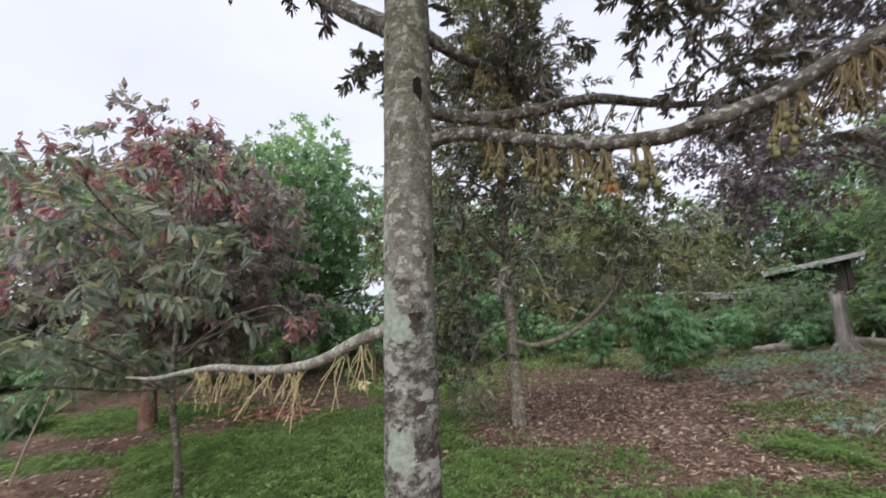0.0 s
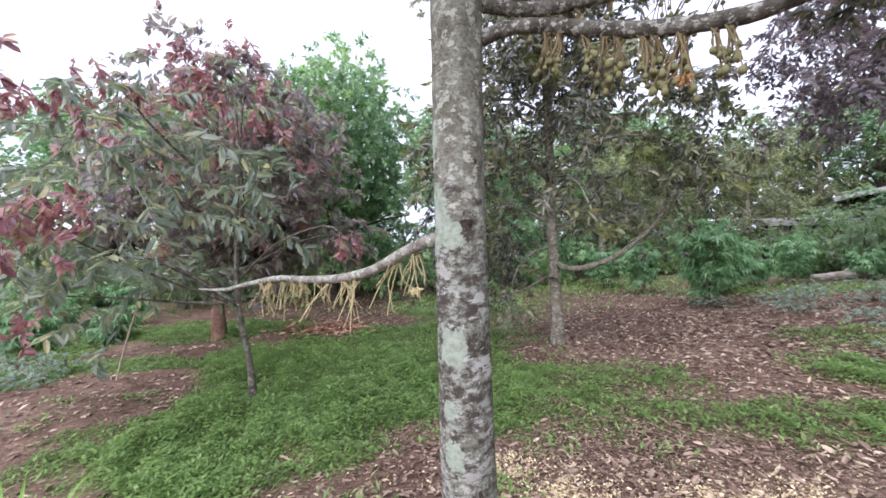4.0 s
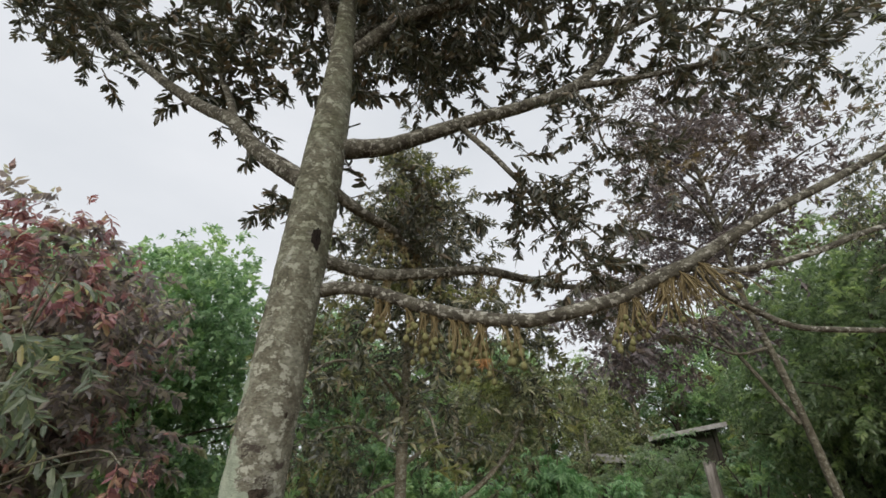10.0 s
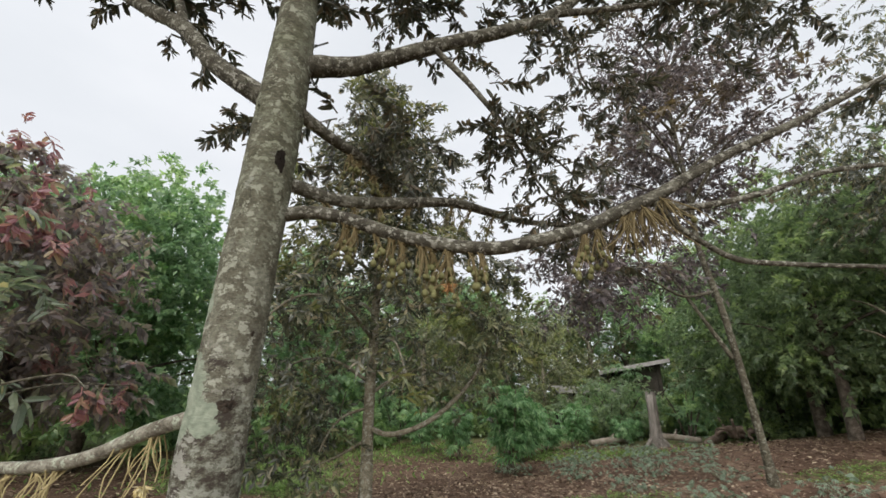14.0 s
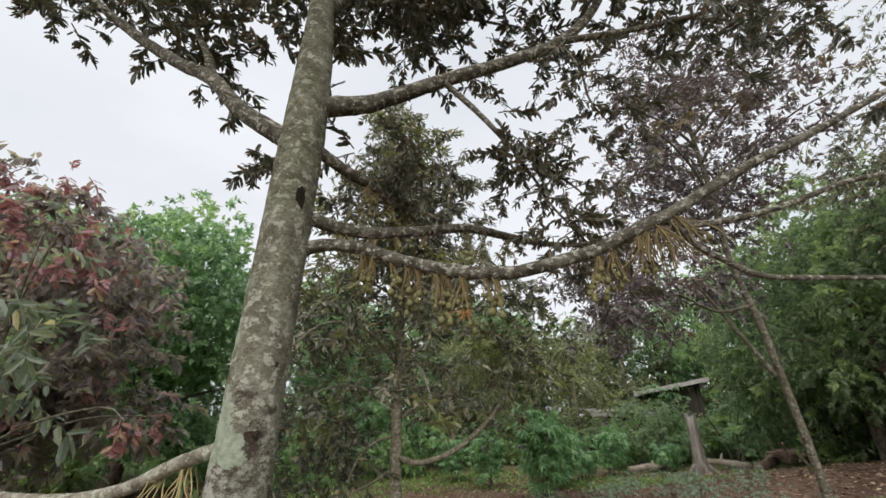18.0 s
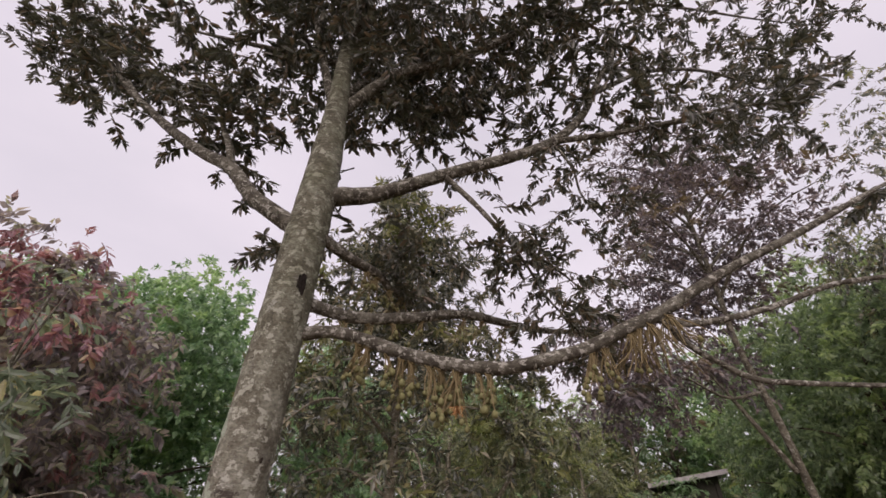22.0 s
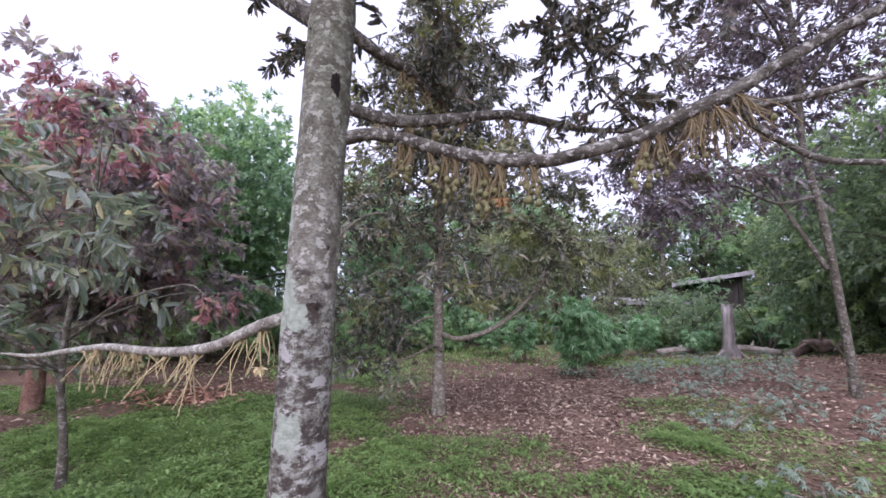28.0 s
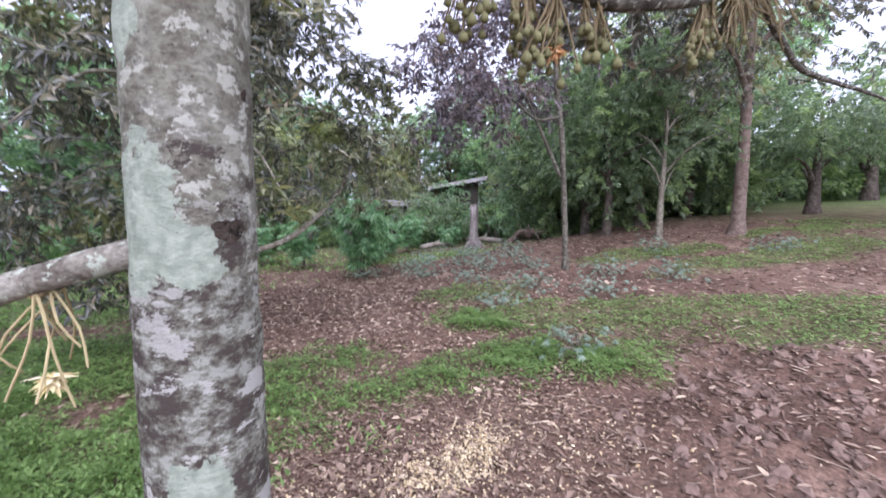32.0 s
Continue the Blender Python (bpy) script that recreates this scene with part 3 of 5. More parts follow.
attr.data.foreach_set("value", np.maximum(bed(gverts[:, 0], gverts[:, 1]) * (0.6 - 0.4 * step(-0.6, 0.6, gverts[:, 0])), far_green).astype(np.float32))


def surface(x, y):
    i = np.clip(np.searchsorted(gx, x), 1, nx - 1)
    j = np.clip(np.searchsorted(gy, y), 1, ny - 1)
    u = (x - gx[i - 1]) / (gx[i] - gx[i - 1])
    v = (y - gy[j - 1]) / (gy[j] - gy[j - 1])
    return (GZ[j - 1, i - 1] * (1 - u) * (1 - v) + GZ[j - 1, i] * u * (1 - v) + GZ[j, i - 1] * (1 - u) * v + GZ[j, i] * u * v)


def scattered(count, x0, x1, y0, y1, weight):
    x, y = rng.uniform(x0, x1, count), rng.uniform(y0, y1, count)
    keep = rng.random(count) < weight(x, y)
    return x[keep], y[keep]


def flat_leaves(x, y, low, high, ratio, tilt, lift=0.006, form="plain"):
    n = len(x)
    place = np.stack([x, y, surface(x, y) + lift], 1)
    az = rng.random(n) * 6.283
    way = np.stack([np.cos(az), np.sin(az), tilt * rng.normal(size=n)], 1)
    up = np.stack([0.35 * rng.normal(size=n), 0.35 * rng.normal(size=n), np.ones(n)], 1)
    size = rng.uniform(low, high, n)
    return leaves(place, way, up, size, size * ratio * rng.uniform(0.7, 1.3, n), form)


# ground cover in the beds: a carpet of small leaves, thinner where the soil is trodden
def trodden(x, y):
    return np.clip(0.5 + 0.6 * np.sin(6.3 * x + 2.1 * y) * np.sin(5.2 * y - 2.6 * x) + 0.5 * np.sin(14 * x - 5 * y + 1) * np.sin(13 * y + 6 * x), 0, 1)


def cover(count, x0, x1, y0, y1, low, high, tall):
    x, y = scattered(count, x0, x1, y0, y1, lambda x, y: bed(x, y) ** 1.3 * (1 - step(-0.6, 0.6, x) * (1 - 0.85 * step(2.0, 2.9, x)) * (0.45 + 0.45 * trodden(x, y))) * (0.8 + 0.2 * np.sin(3.1 * x + 1.3 * y) * np.sin(2.7 * y - x)))
    n = len(x)
    az = rng.random(n) * 6.283
    size = rng.uniform(low, high, n)
    clump = np.clip(0.5 + 0.5 * np.sin(7.1 * x + 2.0 * np.sin(3.3 * y)) * np.sin(8.3 * y + 2.0 * np.sin(2.9 * x)) + 0.35 * np.sin(17 * x + 11 * y), 0, 1.3)
    lift = rng.random(n) ** 0.7 * tall * bed(x, y) * (0.3 + 0.5 * trodden(x, y) + 1.2 * clump)
    return leaves(np.stack([x, y, surface(x, y) + lift], 1), np.stack([np.cos(az), np.sin(az), rng.uniform(-0.1, 0.9, n)], 1),
                  np.stack([-np.cos(az) * 0.4, -np.sin(az) * 0.4, np.ones(n)], 1), size, size * rng.uniform(0.3, 0.62, n))


tagged(part("ground_cover", joined([cover(300000, -4.2, 3.2, 2.6, 6.2, 0.016, 0.055, 0.085), cover(190000, -8, 13, 6.2, 9.5, 0.025, 0.075, 0.05), cover(90000, 3.2, 13, 1.5, 6.2, 0.02, 0.06, 0.04), cover(40000, -8, -4.2, 2.6, 6.2, 0.025, 0.065, 0.04)]), M["grass"]),
       "low carpet of green weeds and grass over the soil", "grass", kind="stuff")
# stray weeds in the litter
x, y = [], []
for cx, cy, n in ((-2.6, 2.85, 80), (-1.75, 3.2, 90), (-1.3, 3.75, 90), (-0.6, 4.1, 80), (0.2, 4.0, 70), (0.7, 4.15, 60), (1.9, 3.95, 70), (2.4, 4.2, 60), (-3.3, 3.2, 80), (-0.99, 3.2, 60), (-1.02, 2.94, 50), (-0.11, 3.44, 90), (0.05, 3.2, 50), (0.35, 3.05, 40), (2.3, 3.6, 60), (2.6, 3.3, 40), (-3.6, 3.1, 50), (-4.2, 3.9, 70), (-3.9, 4.6, 90), (1.0, 3.95, 50), (0.6, 6.2, 60), (-4.6, 4.4, 60), (3.0, 5.6, 80)):
    x.append(cx + 0.13 * rng.normal(size=n))
    y.append(cy + 0.1 * rng.normal(size=n))
x, y = np.concatenate(x), np.concatenate(y)
n = len(x)
az = rng.random(n) * 6.283
size = rng.uniform(0.025, 0.075, n)
lv = leaves(np.stack([x, y, surface(x, y) + 0.03 * rng.random(n)], 1), np.stack([np.cos(az), np.sin(az), rng.uniform(0.1, 1.2, n)], 1), np.stack([-np.cos(az), -np.sin(az), np.ones(n)], 1), size, size * rng.uniform(0.2, 0.5, n))
tagged(part("stray_weeds", lv, M["grass"]), "small scattered weed tufts among dry leaves", "weeds", kind="stuff")
x, y = scattered(26000, -9, 10, 9, 17, lambda x, y: bed(x, y) * 0.8 + 0.08)
n = len(x)
az = rng.random(n) * 6.283
size = rng.uniform(0.06, 0.15, n)
lv = leaves(np.stack([x, y, surface(x, y)], 1), np.stack([np.cos(az), np.sin(az), rng.uniform(0.3, 1.5, n)], 1), np.stack([-np.cos(az), -np.sin(az), np.ones(n)], 1), size, size * 0.4)
tagged(part("far_ground_cover", lv, M["grass"]), "green weeds under the far trees", "grass", kind="stuff")

# dry leaves on the soil
x, y = scattered(230000, -6, 13, 1.2, 12, lambda x, y: np.clip(0.22 + 0.75 * np.exp(-(((x - 1.7) / 2.6) ** 2 + ((y - 6.8) / 2.0) ** 2)) + 0.6 * np.exp(-(((x - 1.0) / 2.2) ** 2 + ((y - 3.6) / 0.9) ** 2)), 0, 1) * (1 - bed(x, y) * (0.8 - 0.45 * step(-0.6, 0.6, x))))
near_by = (abs(x - 0.6) < 3.6) & (y < 5.6)
tagged(part("leaf_litter", joined([flat_leaves(x[near_by], y[near_by], 0.025, 0.085, 0.34, 0.2, 0.004, "curl"), flat_leaves(x[~near_by], y[~near_by], 0.03, 0.1, 0.42, 0.22)]), M["litter"]), "brown dry fallen leaves on the soil", "fallen leaves", kind="stuff")

x, y = scattered(16000, -7, 9, -4, 1.3, lambda x, y: 0.5 + 0.3 * np.sin(1.7 * x + y) * np.sin(1.3 * y))
tagged(part("thin_litter", flat_leaves(x, y, 0.03, 0.09, 0.4, 0.2), M["litter"]), "thinly strewn dry leaves on bare soil", "fallen leaves", kind="stuff")
# crumbled bits between the whole leaves
x, y = scattered(70000, -2.0, 4.0, 2.4, 5.6, lambda x, y: 0.7 * np.exp(-(((x - 1.0) / 2.0) ** 2 + ((y - 3.7) / 1.1) ** 2)) * (1 - 0.7 * bed(x, y)))
tagged(part("crumbled_litter", flat_leaves(x, y, 0.01, 0.035, 0.42, 0.3, 0.01, "curl"), M["litter"]), "crumbled bits of dry leaf on the soil", "fallen leaves", kind="stuff")
n = 620
hx, hy = -3.45 + 0.4 * rng.normal(size=n), 7.75 + 0.3 * rng.normal(size=n)
tagged(part("dry_leaf_heap", flat_leaves(hx, hy, 0.06, 0.15, 0.4, 0.5, 0.03), M["heap"]), "heap of orange-brown dry leaves on the soil", "fallen leaves", kind="stuff")


def sawdust(x, y):
    """Heaps of chips under the tree, thinning out around them."""
    w = 0.05 * np.exp(-(((x - 0.9) / 1.5) ** 2 + ((y - 3.1) / 0.8) ** 2) ** 1.5)
    for cx, cy, a, b in ((0.24, 3.36, 0.2, 0.24), (0.12, 3.05, 0.25, 0.2), (1.25, 3.32, 0.26, 0.13), (0.98, 3.46, 0.14, 0.1), (1.45, 3.45, 0.2, 0.13), (-0.1, 3.7, 0.16, 0.14)):
        w = w + 0.9 * np.exp(-((x - cx) / a) ** 2 - ((y - cy) / b) ** 2) * (0.45 + 0.55 * (np.sin(17 * x + 5 * y) * np.sin(19 * y - 6 * x) > -0.15))
    return np.clip(w, 0, 1)


x, y = scattered(210000, -1.5, 3.6, 1.6, 4.6, sawdust)
tagged(part("wood_chips", flat_leaves(x, y, 0.007, 0.03, 0.55, 0.35, 0.014), M["chips"]), "pale yellowish wood chips and sawdust in loose heaps", "wood chips", kind="stuff")

# dry sticks
pieces = []
x, y = scattered(900, 0.2, 6.5, 1.2, 5.0, lambda x, y: 0.12 + 0.5 * clod_zone(x, y))
for px, py in zip(x, y):
    a, ln = rng.random() * 6.283, 0.06 + 0.2 * rng.random() ** 2
    z = float(surface(np.array([px]), np.array([py]))[0]) + 0.012
    d = np.array([math.cos(a), math.sin(a), 0.12 * rng.normal()])
    mid = np.array([px, py, z]) + 0.05 * ln * rng.normal(size=3)
    pieces.append(tube([np.array([px, py, z]) - d * ln / 2, mid, np.array([px, py, z]) + d * ln / 2], [0.004, 0.0045, 0.003], 5, raw=True))
tagged(part("dry_sticks", joined(pieces), M["stick"]), "short pale dry sticks lying on the soil", "sticks", kind="stuff")

# lumps of dug earth
lump = bmesh.new()
bmesh.ops.create_icosphere(lump, subdivisions=2, radius=1.0)
lumps = []
for _ in range(3):
    v = np.array([tuple(p.co) for p in lump.verts])
    v = v * (1 + 0.22 * rng.normal(size=(len(v), 1))) * np.array([1.2, 0.9, 0.6])
    lumps.append((v, [tuple(q.index for q in f.verts) for f in lump.faces]))
lump.free()
pieces = []
x, y = scattered(5000, 1.3, 6.0, 0.6, 4.0, lambda x, y: clod_zone(x, y) * 0.5)
for px, py in zip(x, y):
    v, f = lumps[int(rng.integers(3))]
    s = 0.008 + 0.045 * rng.random() ** 3
    pieces.append((v @ np.array(turn(rng.random() * 6.28, 0.5 * rng.normal(), 0.5 * rng.normal())).T * s + np.array([px, py, float(surface(np.array([px]), np.array([py]))[0]) + s * 0.15]), f))
tagged(part("earth_clods", joined(pieces), M["soil"]), "lumps of freshly dug brown earth", "soil", kind="stuff")

# ---------------------------------------------------------------- the durian tree in flower
KIT = kit(7, length=0.22, count=30, leaf=0.064, ratio=0.29, droop=0.6)
KIT_PLAIN = kit(5, length=0.36, count=17, leaf=0.115, ratio=0.34, droop=0.8, form="plain")

TRUNK = [(-0.205, 2.33, -0.15), (-0.205, 2.33, 0.1), (-0.208, 2.33, 0.5), (-0.208, 2.33, 1.2), (-0.205, 2.33, 1.7), (-0.195, 2.33, 2.3), (-0.19, 2.33, 2.65), (-0.19, 2.33, 3.0),
         (-0.2, 2.33, 3.33), (-0.215, 2.33, 3.66), (-0.235, 2.34, 4.04), (-0.26, 2.35, 4.43), (-0.27, 2.36, 5.0), (-0.25, 2.38, 5.7)]
TRUNK_R = [0.135, 0.108, 0.094, 0.086, 0.082, 0.082, 0.082, 0.072, 0.055, 0.047, 0.04, 0.033, 0.024, 0.012]
BOUGHS = {
    "D": ([(-0.22, 2.33, 2.6), (-0.47, 2.42, 2.8), (-0.64, 2.48, 3.0), (-0.87, 2.58, 3.17), (-1.17, 2.7, 3.43), (-1.58, 2.86, 3.83), (-1.96, 3.01, 4.25), (-2.36, 3.18, 4.47), (-2.83, 3.36, 4.65)], [0.042, 0.036, 0.032, 0.029, 0.025, 0.02, 0.016, 0.012, 0.006]),
    "D2": ([(-0.64, 2.48, 3.0), (-0.7, 2.51, 3.16), (-0.8, 2.55, 3.35), (-0.9, 2.59, 3.61)], [0.022, 0.018, 0.014, 0.008]),
    "D3": ([(-1.5, 2.83, 3.76), (-1.95, 3.01, 4.31), (-2.37, 3.18, 4.83)], [0.015, 0.011, 0.006]),
    "A": ([(-0.16, 2.35, 2.17), (-0.03, 2.30, 2.178), (0.086, 2.257, 2.149), (0.232, 2.2, 2.092), (0.369, 2.147, 2.055), (0.517, 2.089, 2.037), (0.645, 2.045, 2.06), (0.8, 2.02, 2.11), (0.93, 2.0, 2.18), (1.03, 1.97, 2.225), (1.18, 1.94, 2.32), (1.35, 1.9, 2.42), (1.58, 1.85, 2.54), (1.95, 1.8, 2.75), (2.3, 1.85, 2.95)],
          [0.026, 0.022, 0.022, 0.022, 0.022, 0.021, 0.021, 0.021, 0.021, 0.021, 0.018, 0.016, 0.014, 0.01, 0.006]),
    "A3": ([(1.0, 1.98, 2.21), (1.11, 1.96, 2.195), (1.23, 1.93, 2.21), (1.41, 1.89, 2.26), (1.62, 1.84, 2.34), (1.85, 1.79, 2.38), (2.2, 1.75, 2.45)], [0.012, 0.011, 0.01, 0.01, 0.009, 0.008, 0.005]),
    "A4": ([(1.03, 1.97, 2.21), (1.1, 1.96, 2.12), (1.16, 1.94, 2.07), (1.25, 1.92, 2.02), (1.39, 1.89, 2.01), (1.71, 1.82, 2.01), (2.0, 1.78, 2.02)], [0.011, 0.01, 0.009, 0.009, 0.008, 0.006, 0.004]),
    "B": ([(-0.16, 2.34, 2.3), (0.04, 2.4, 2.28), (0.26, 2.47, 2.33), (0.51, 2.54, 2.4), (0.76, 2.62, 2.41), (0.96, 2.68, 2.42), (1.24, 2.76, 2.47), (1.45, 2.85, 2.5)], [0.026, 0.024, 0.023, 0.021, 0.018, 0.014, 0.011, 0.006]),
    "C": ([(-0.18, 2.34, 2.79), (0.02, 2.33, 2.83), (0.14, 2.32, 2.88), (0.4, 2.29, 3.01), (0.68, 2.26, 3.14), (0.92, 2.24, 3.29), (1.11, 2.22, 3.52), (1.27, 2.2, 3.87), (1.4, 2.19, 4.13), (1.5, 2.2, 4.5)], [0.046, 0.037, 0.033, 0.03, 0.028, 0.026, 0.022, 0.018, 0.014, 0.007]),
    "C2": ([(0.9, 2.24, 3.28), (1.31, 2.2, 3.41), (1.67, 2.16, 3.55), (2.08, 2.12, 3.73), (2.6, 2.1, 3.9)], [0.018, 0.014, 0.012, 0.01, 0.005]),
    "C4": ([(1.2, 2.21, 3.72), (1.7, 2.25, 4.15), (2.4, 2.4, 4.6), (3.1, 2.6, 4.95), (3.7, 2.8, 5.3), (4.4, 2.9, 5.8)], [0.016, 0.014, 0.012, 0.01, 0.008, 0.005]),
    "C5": ([(1.6, 2.17, 3.52), (2.2, 2.4, 3.95), (2.9, 2.7, 4.3), (3.4, 2.9, 4.4)], [0.01, 0.009, 0.007, 0.004]),
    "C8": ([(0.9, 2.14, 4.3), (1.6, 2.2, 4.9), (2.4, 2.3, 5.35), (3.4, 2.4, 5.75), (4.4, 2.5, 6.2)], [0.014, 0.013, 0.011, 0.008, 0.005]),
    "C9": ([(0.92, 2.24, 3.27), (1.0, 2.24, 3.12), (1.02, 2.24, 2.95), (1.1, 2.24, 2.82)], [0.008, 0.006, 0.005, 0.003]),
    "C3": ([(0.36, 2.29, 2.98), (0.5, 2.27, 2.82), (0.62, 2.26, 2.67), (0.68, 2.26, 2.6)], [0.014, 0.012, 0.01, 0.006]),
    "C6": ([(0.62, 2.26, 2.67), (0.72, 2.27, 2.53), (0.78, 2.26, 2.4), (0.88, 2.24, 2.26), (0.98, 2.2, 2.1)], [0.007, 0.006, 0.005, 0.004, 0.003]),
    "C7": ([(0.66, 2.26, 2.62), (0.8, 2.25, 2.55), (0.95, 2.24, 2.42)], [0.006, 0.005, 0.003]),
    "E": ([(-0.14, 2.32, 2.58), (-0.01, 2.42, 2.55), (0.11, 2.51, 2.54), (0.17, 2.57, 2.51), (0.3, 2.7, 2.5)], [0.026, 0.023, 0.02, 0.016, 0.008]),
    "F2": ([(-0.2, 2.35, 3.34), (0.07, 2.32, 3.71), (0.38, 2.26, 3.86), (0.64, 2.2, 4.04), (0.94, 2.14, 4.34), (1.2, 2.1, 4.65)], [0.034, 0.029, 0.026, 0.022, 0.016, 0.007]),
    "F3": ([(-0.2, 2.33, 3.3), (-0.32, 2.33, 3.68), (-0.44, 2.33, 4.09), (-0.55, 2.36, 4.5)], [0.028, 0.022, 0.017, 0.007]),
    "F4": ([(-0.2, 2.34, 3.5), (-0.02, 2.5, 3.9), (0.25, 2.7, 4.3), (0.5, 2.9, 4.6)], [0.024, 0.02, 0.014, 0.006]),
    "G": ([(-0.22, 2.36, 1.56), (-0.33, 2.4, 1.53), (-0.45, 2.47, 1.485), (-0.57, 2.54, 1.43), (-0.74, 2.64, 1.39), (-0.97, 2.78, 1.37), (-1.24, 2.94, 1.365), (-1.54, 3.12, 1.32), (-1.84, 3.3, 1.27), (-2.2, 3.52, 1.25)],
          [0.024, 0.022, 0.021, 0.02, 0.019, 0.0175, 0.016, 0.014, 0.011, 0.006]),
}

# height, angle, half height, half angle
KNOTS = [(1.675, -79, 0.007, 5, 11), (1.58, -68, 0.02, 14, 12), (1.772, -45, 0.007, 4, 13), (0.74, -60, 0.01, 5, 16)]
durian = root("durian_tree", (0, 0, 0), "tall durian tree with lichen-mottled grey trunk and hanging flower clusters", "tree")
trunk = smooth(part("trunk", tube(TRUNK, TRUNK_R, 28, 0.03, 0.012), M["bark"], durian, "grey trunk mottled with white and pale green lichen"))
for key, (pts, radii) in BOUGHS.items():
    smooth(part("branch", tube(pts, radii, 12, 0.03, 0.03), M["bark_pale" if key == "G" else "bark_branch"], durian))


def shell_patch(z0, z1, a0, a1, seed, proud=0.003):
    """A thin crust on the trunk between two heights and two angles, with a ragged outline."""
    r = np.random.default_rng(seed)
    line, rad = spline(TRUNK, TRUNK_R, 0.03)
    cz, ca, hz, ha = (z0 + z1) / 2, (a0 + a1) / 2, (z1 - z0) / 2, (a1 - a0) / 2
    ph = r.random(6) * 6.28

    def at(rho, th):
        wob = 1 + 0.16 * math.sin(2 * th + ph[0]) + 0.12 * math.sin(3 * th + ph[1]) + 0.08 * math.sin(7 * th + ph[2]) + 0.05 * math.sin(13 * th + ph[3])
        z = cz + rho * wob * hz * math.sin(th)
        a = radians(ca + rho * wob * ha * math.cos(th))
        cx, cy, base = (float(np.interp(z, line[:, 2], q)) for q in (line[:, 0], line[:, 1], rad))
        rr = base + proud * (1 if rho < 0.97 else -1.5) + 0.0008 * r.normal()
        return (cx + rr * math.cos(a), cy + rr * math.sin(a), z)

    rings, sides = (0.0, 0.3, 0.6, 0.85, 0.96, 1.0), 36
    verts = [at(q, 2 * math.pi * s / sides) for q in rings for s in range(sides)]
    faces = [(i * sides + s, (i + 1) * sides + s, (i + 1) * sides + (s + 1) % sides, i * sides + (s + 1) % sides) for i in range(len(rings) - 1) for s in range(sides)]
    return verts, faces


for z, a, hz, ha, seed in KNOTS:
    part("bark_knot", shell_patch(z - hz, z + hz, a - ha, a + ha, seed, 0.0012), M["knot"], durian, "small dark knot in the bark")
# flat patch; its near-black colour stands in for the shaded hollow
part("knot_hole", shell_patch(2.29, 2.38, -68, -46, 70, 0.0015), M["hole"], durian, "dark knot hole with its inner shade as colour")

# leaves
poses = []
for key, count, begin, radius in (("D", 84, 0.46, 0.16), ("D2", 56, 0.3, 0.16), ("D3", 60, 0.2, 0.2), ("C", 52, 0.62, 0.18), ("C2", 44, 0.2, 0.11), ("C4", 110, 0.3, 0.3), ("C5", 26, 0.5, 0.2), ("C8", 120, 0.2, 0.3), ("C9", 42, 0.2, 0.11), ("C3", 16, 0.8, 0.1), ("C6", 44, 0.15, 0.09), ("C7", 34, 0.2, 0.09), ("F2", 140, 0.22, 0.2),
                                  ("F3", 96, 0.3, 0.22), ("F4", 130, 0.3, 0.26), ("B", 16, 0.8, 0.1), ("A", 4, 0.93, 0.1), ("E", 6, 0.6, 0.06)):
    poses += along(BOUGHS[key][0], count, begin, radius, 0.3 if key[0] == "D" else -0.1, 0.56 if key in ("C3", "C6", "C7", "C9", "B", "E") else 0.92)
TOP = []
for i in range(9):
    a = i * 2.4 + 0.4
    z = 3.5 + 0.24 * i
    ln = 1.5 - 0.1 * i
    pts = [(-0.22, 2.34, z), (-0.22 + 0.4 * ln * math.cos(a), 2.34 + 0.4 * ln * math.sin(a), z + 0.3), (-0.22 + ln * math.cos(a), 2.34 + ln * math.sin(a), z + 0.75)]
    TOP.append(pts)
    smooth(part("branch", tube(pts, [0.02, 0.015, 0.005], 8, 0.06, 0.03), M["bark_branch"], durian))
    poses += along(pts, 84, 0.22, 0.28)
poses += along([(0.0, 2.45, 2.78), (0.15, 2.55, 2.7), (0.32, 2.65, 2.62)], 26, 0.1, 0.11, -0.3, 0.8)
poses += along([(-0.26, 2.42, 2.5), (-0.33, 2.55, 2.62)], 20, 0.4, 0.08, 0.1, 0.7)
order = sorted(poses, key=lambda p: (p[0][0] - 0.1) ** 2 + (p[0][1] - 1.0) ** 2 + (p[0][2] - 1.6) ** 2)
spray_mesh = []
for v, f in KIT:
    me = bpy.data.meshes.new("leaf_spray")
    me.from_pydata([tuple(q) for q in v], [], f)
    me.materials.append(M["durian"])
    spray_mesh.append(me)
for place, az, pitch, roll, scale in order[:300]:
    ob = new("leaf_spray", spray_mesh[int(rng.integers(len(spray_mesh)))])
    ob.parent = durian
    ob.matrix_basis = Matrix.Translation(place) @ turn(az, pitch, roll).to_4x4() @ Matrix.Scale(scale, 4)
part("crown", spread(KIT, order[300:]), M["durian"], durian, "dense dark olive leaves", "stuff")

# flower clusters
bud_form = bmesh.new()
bmesh.ops.create_icosphere(bud_form, subdivisions=1, radius=1.0)
BUD = (np.array([tuple(q.co) for q in bud_form.verts]), [tuple(q.index for q in f.verts) for f in bud_form.faces])
bud_form.free()


def pear():
    v = BUD[0] * np.array([1, 1, 1.25])
    v[:, :2] *= 1 - 0.25 * v[:, 2:3]
    me = bpy.data.meshes.new("bud")
    me.from_pydata([tuple(q) for q in v], [], BUD[1])
    me.materials.append(M["bud"])
    me.polygons.foreach_set("use_smooth", [True] * len(me.polygons))
    return me


BUD_MESH = pear()


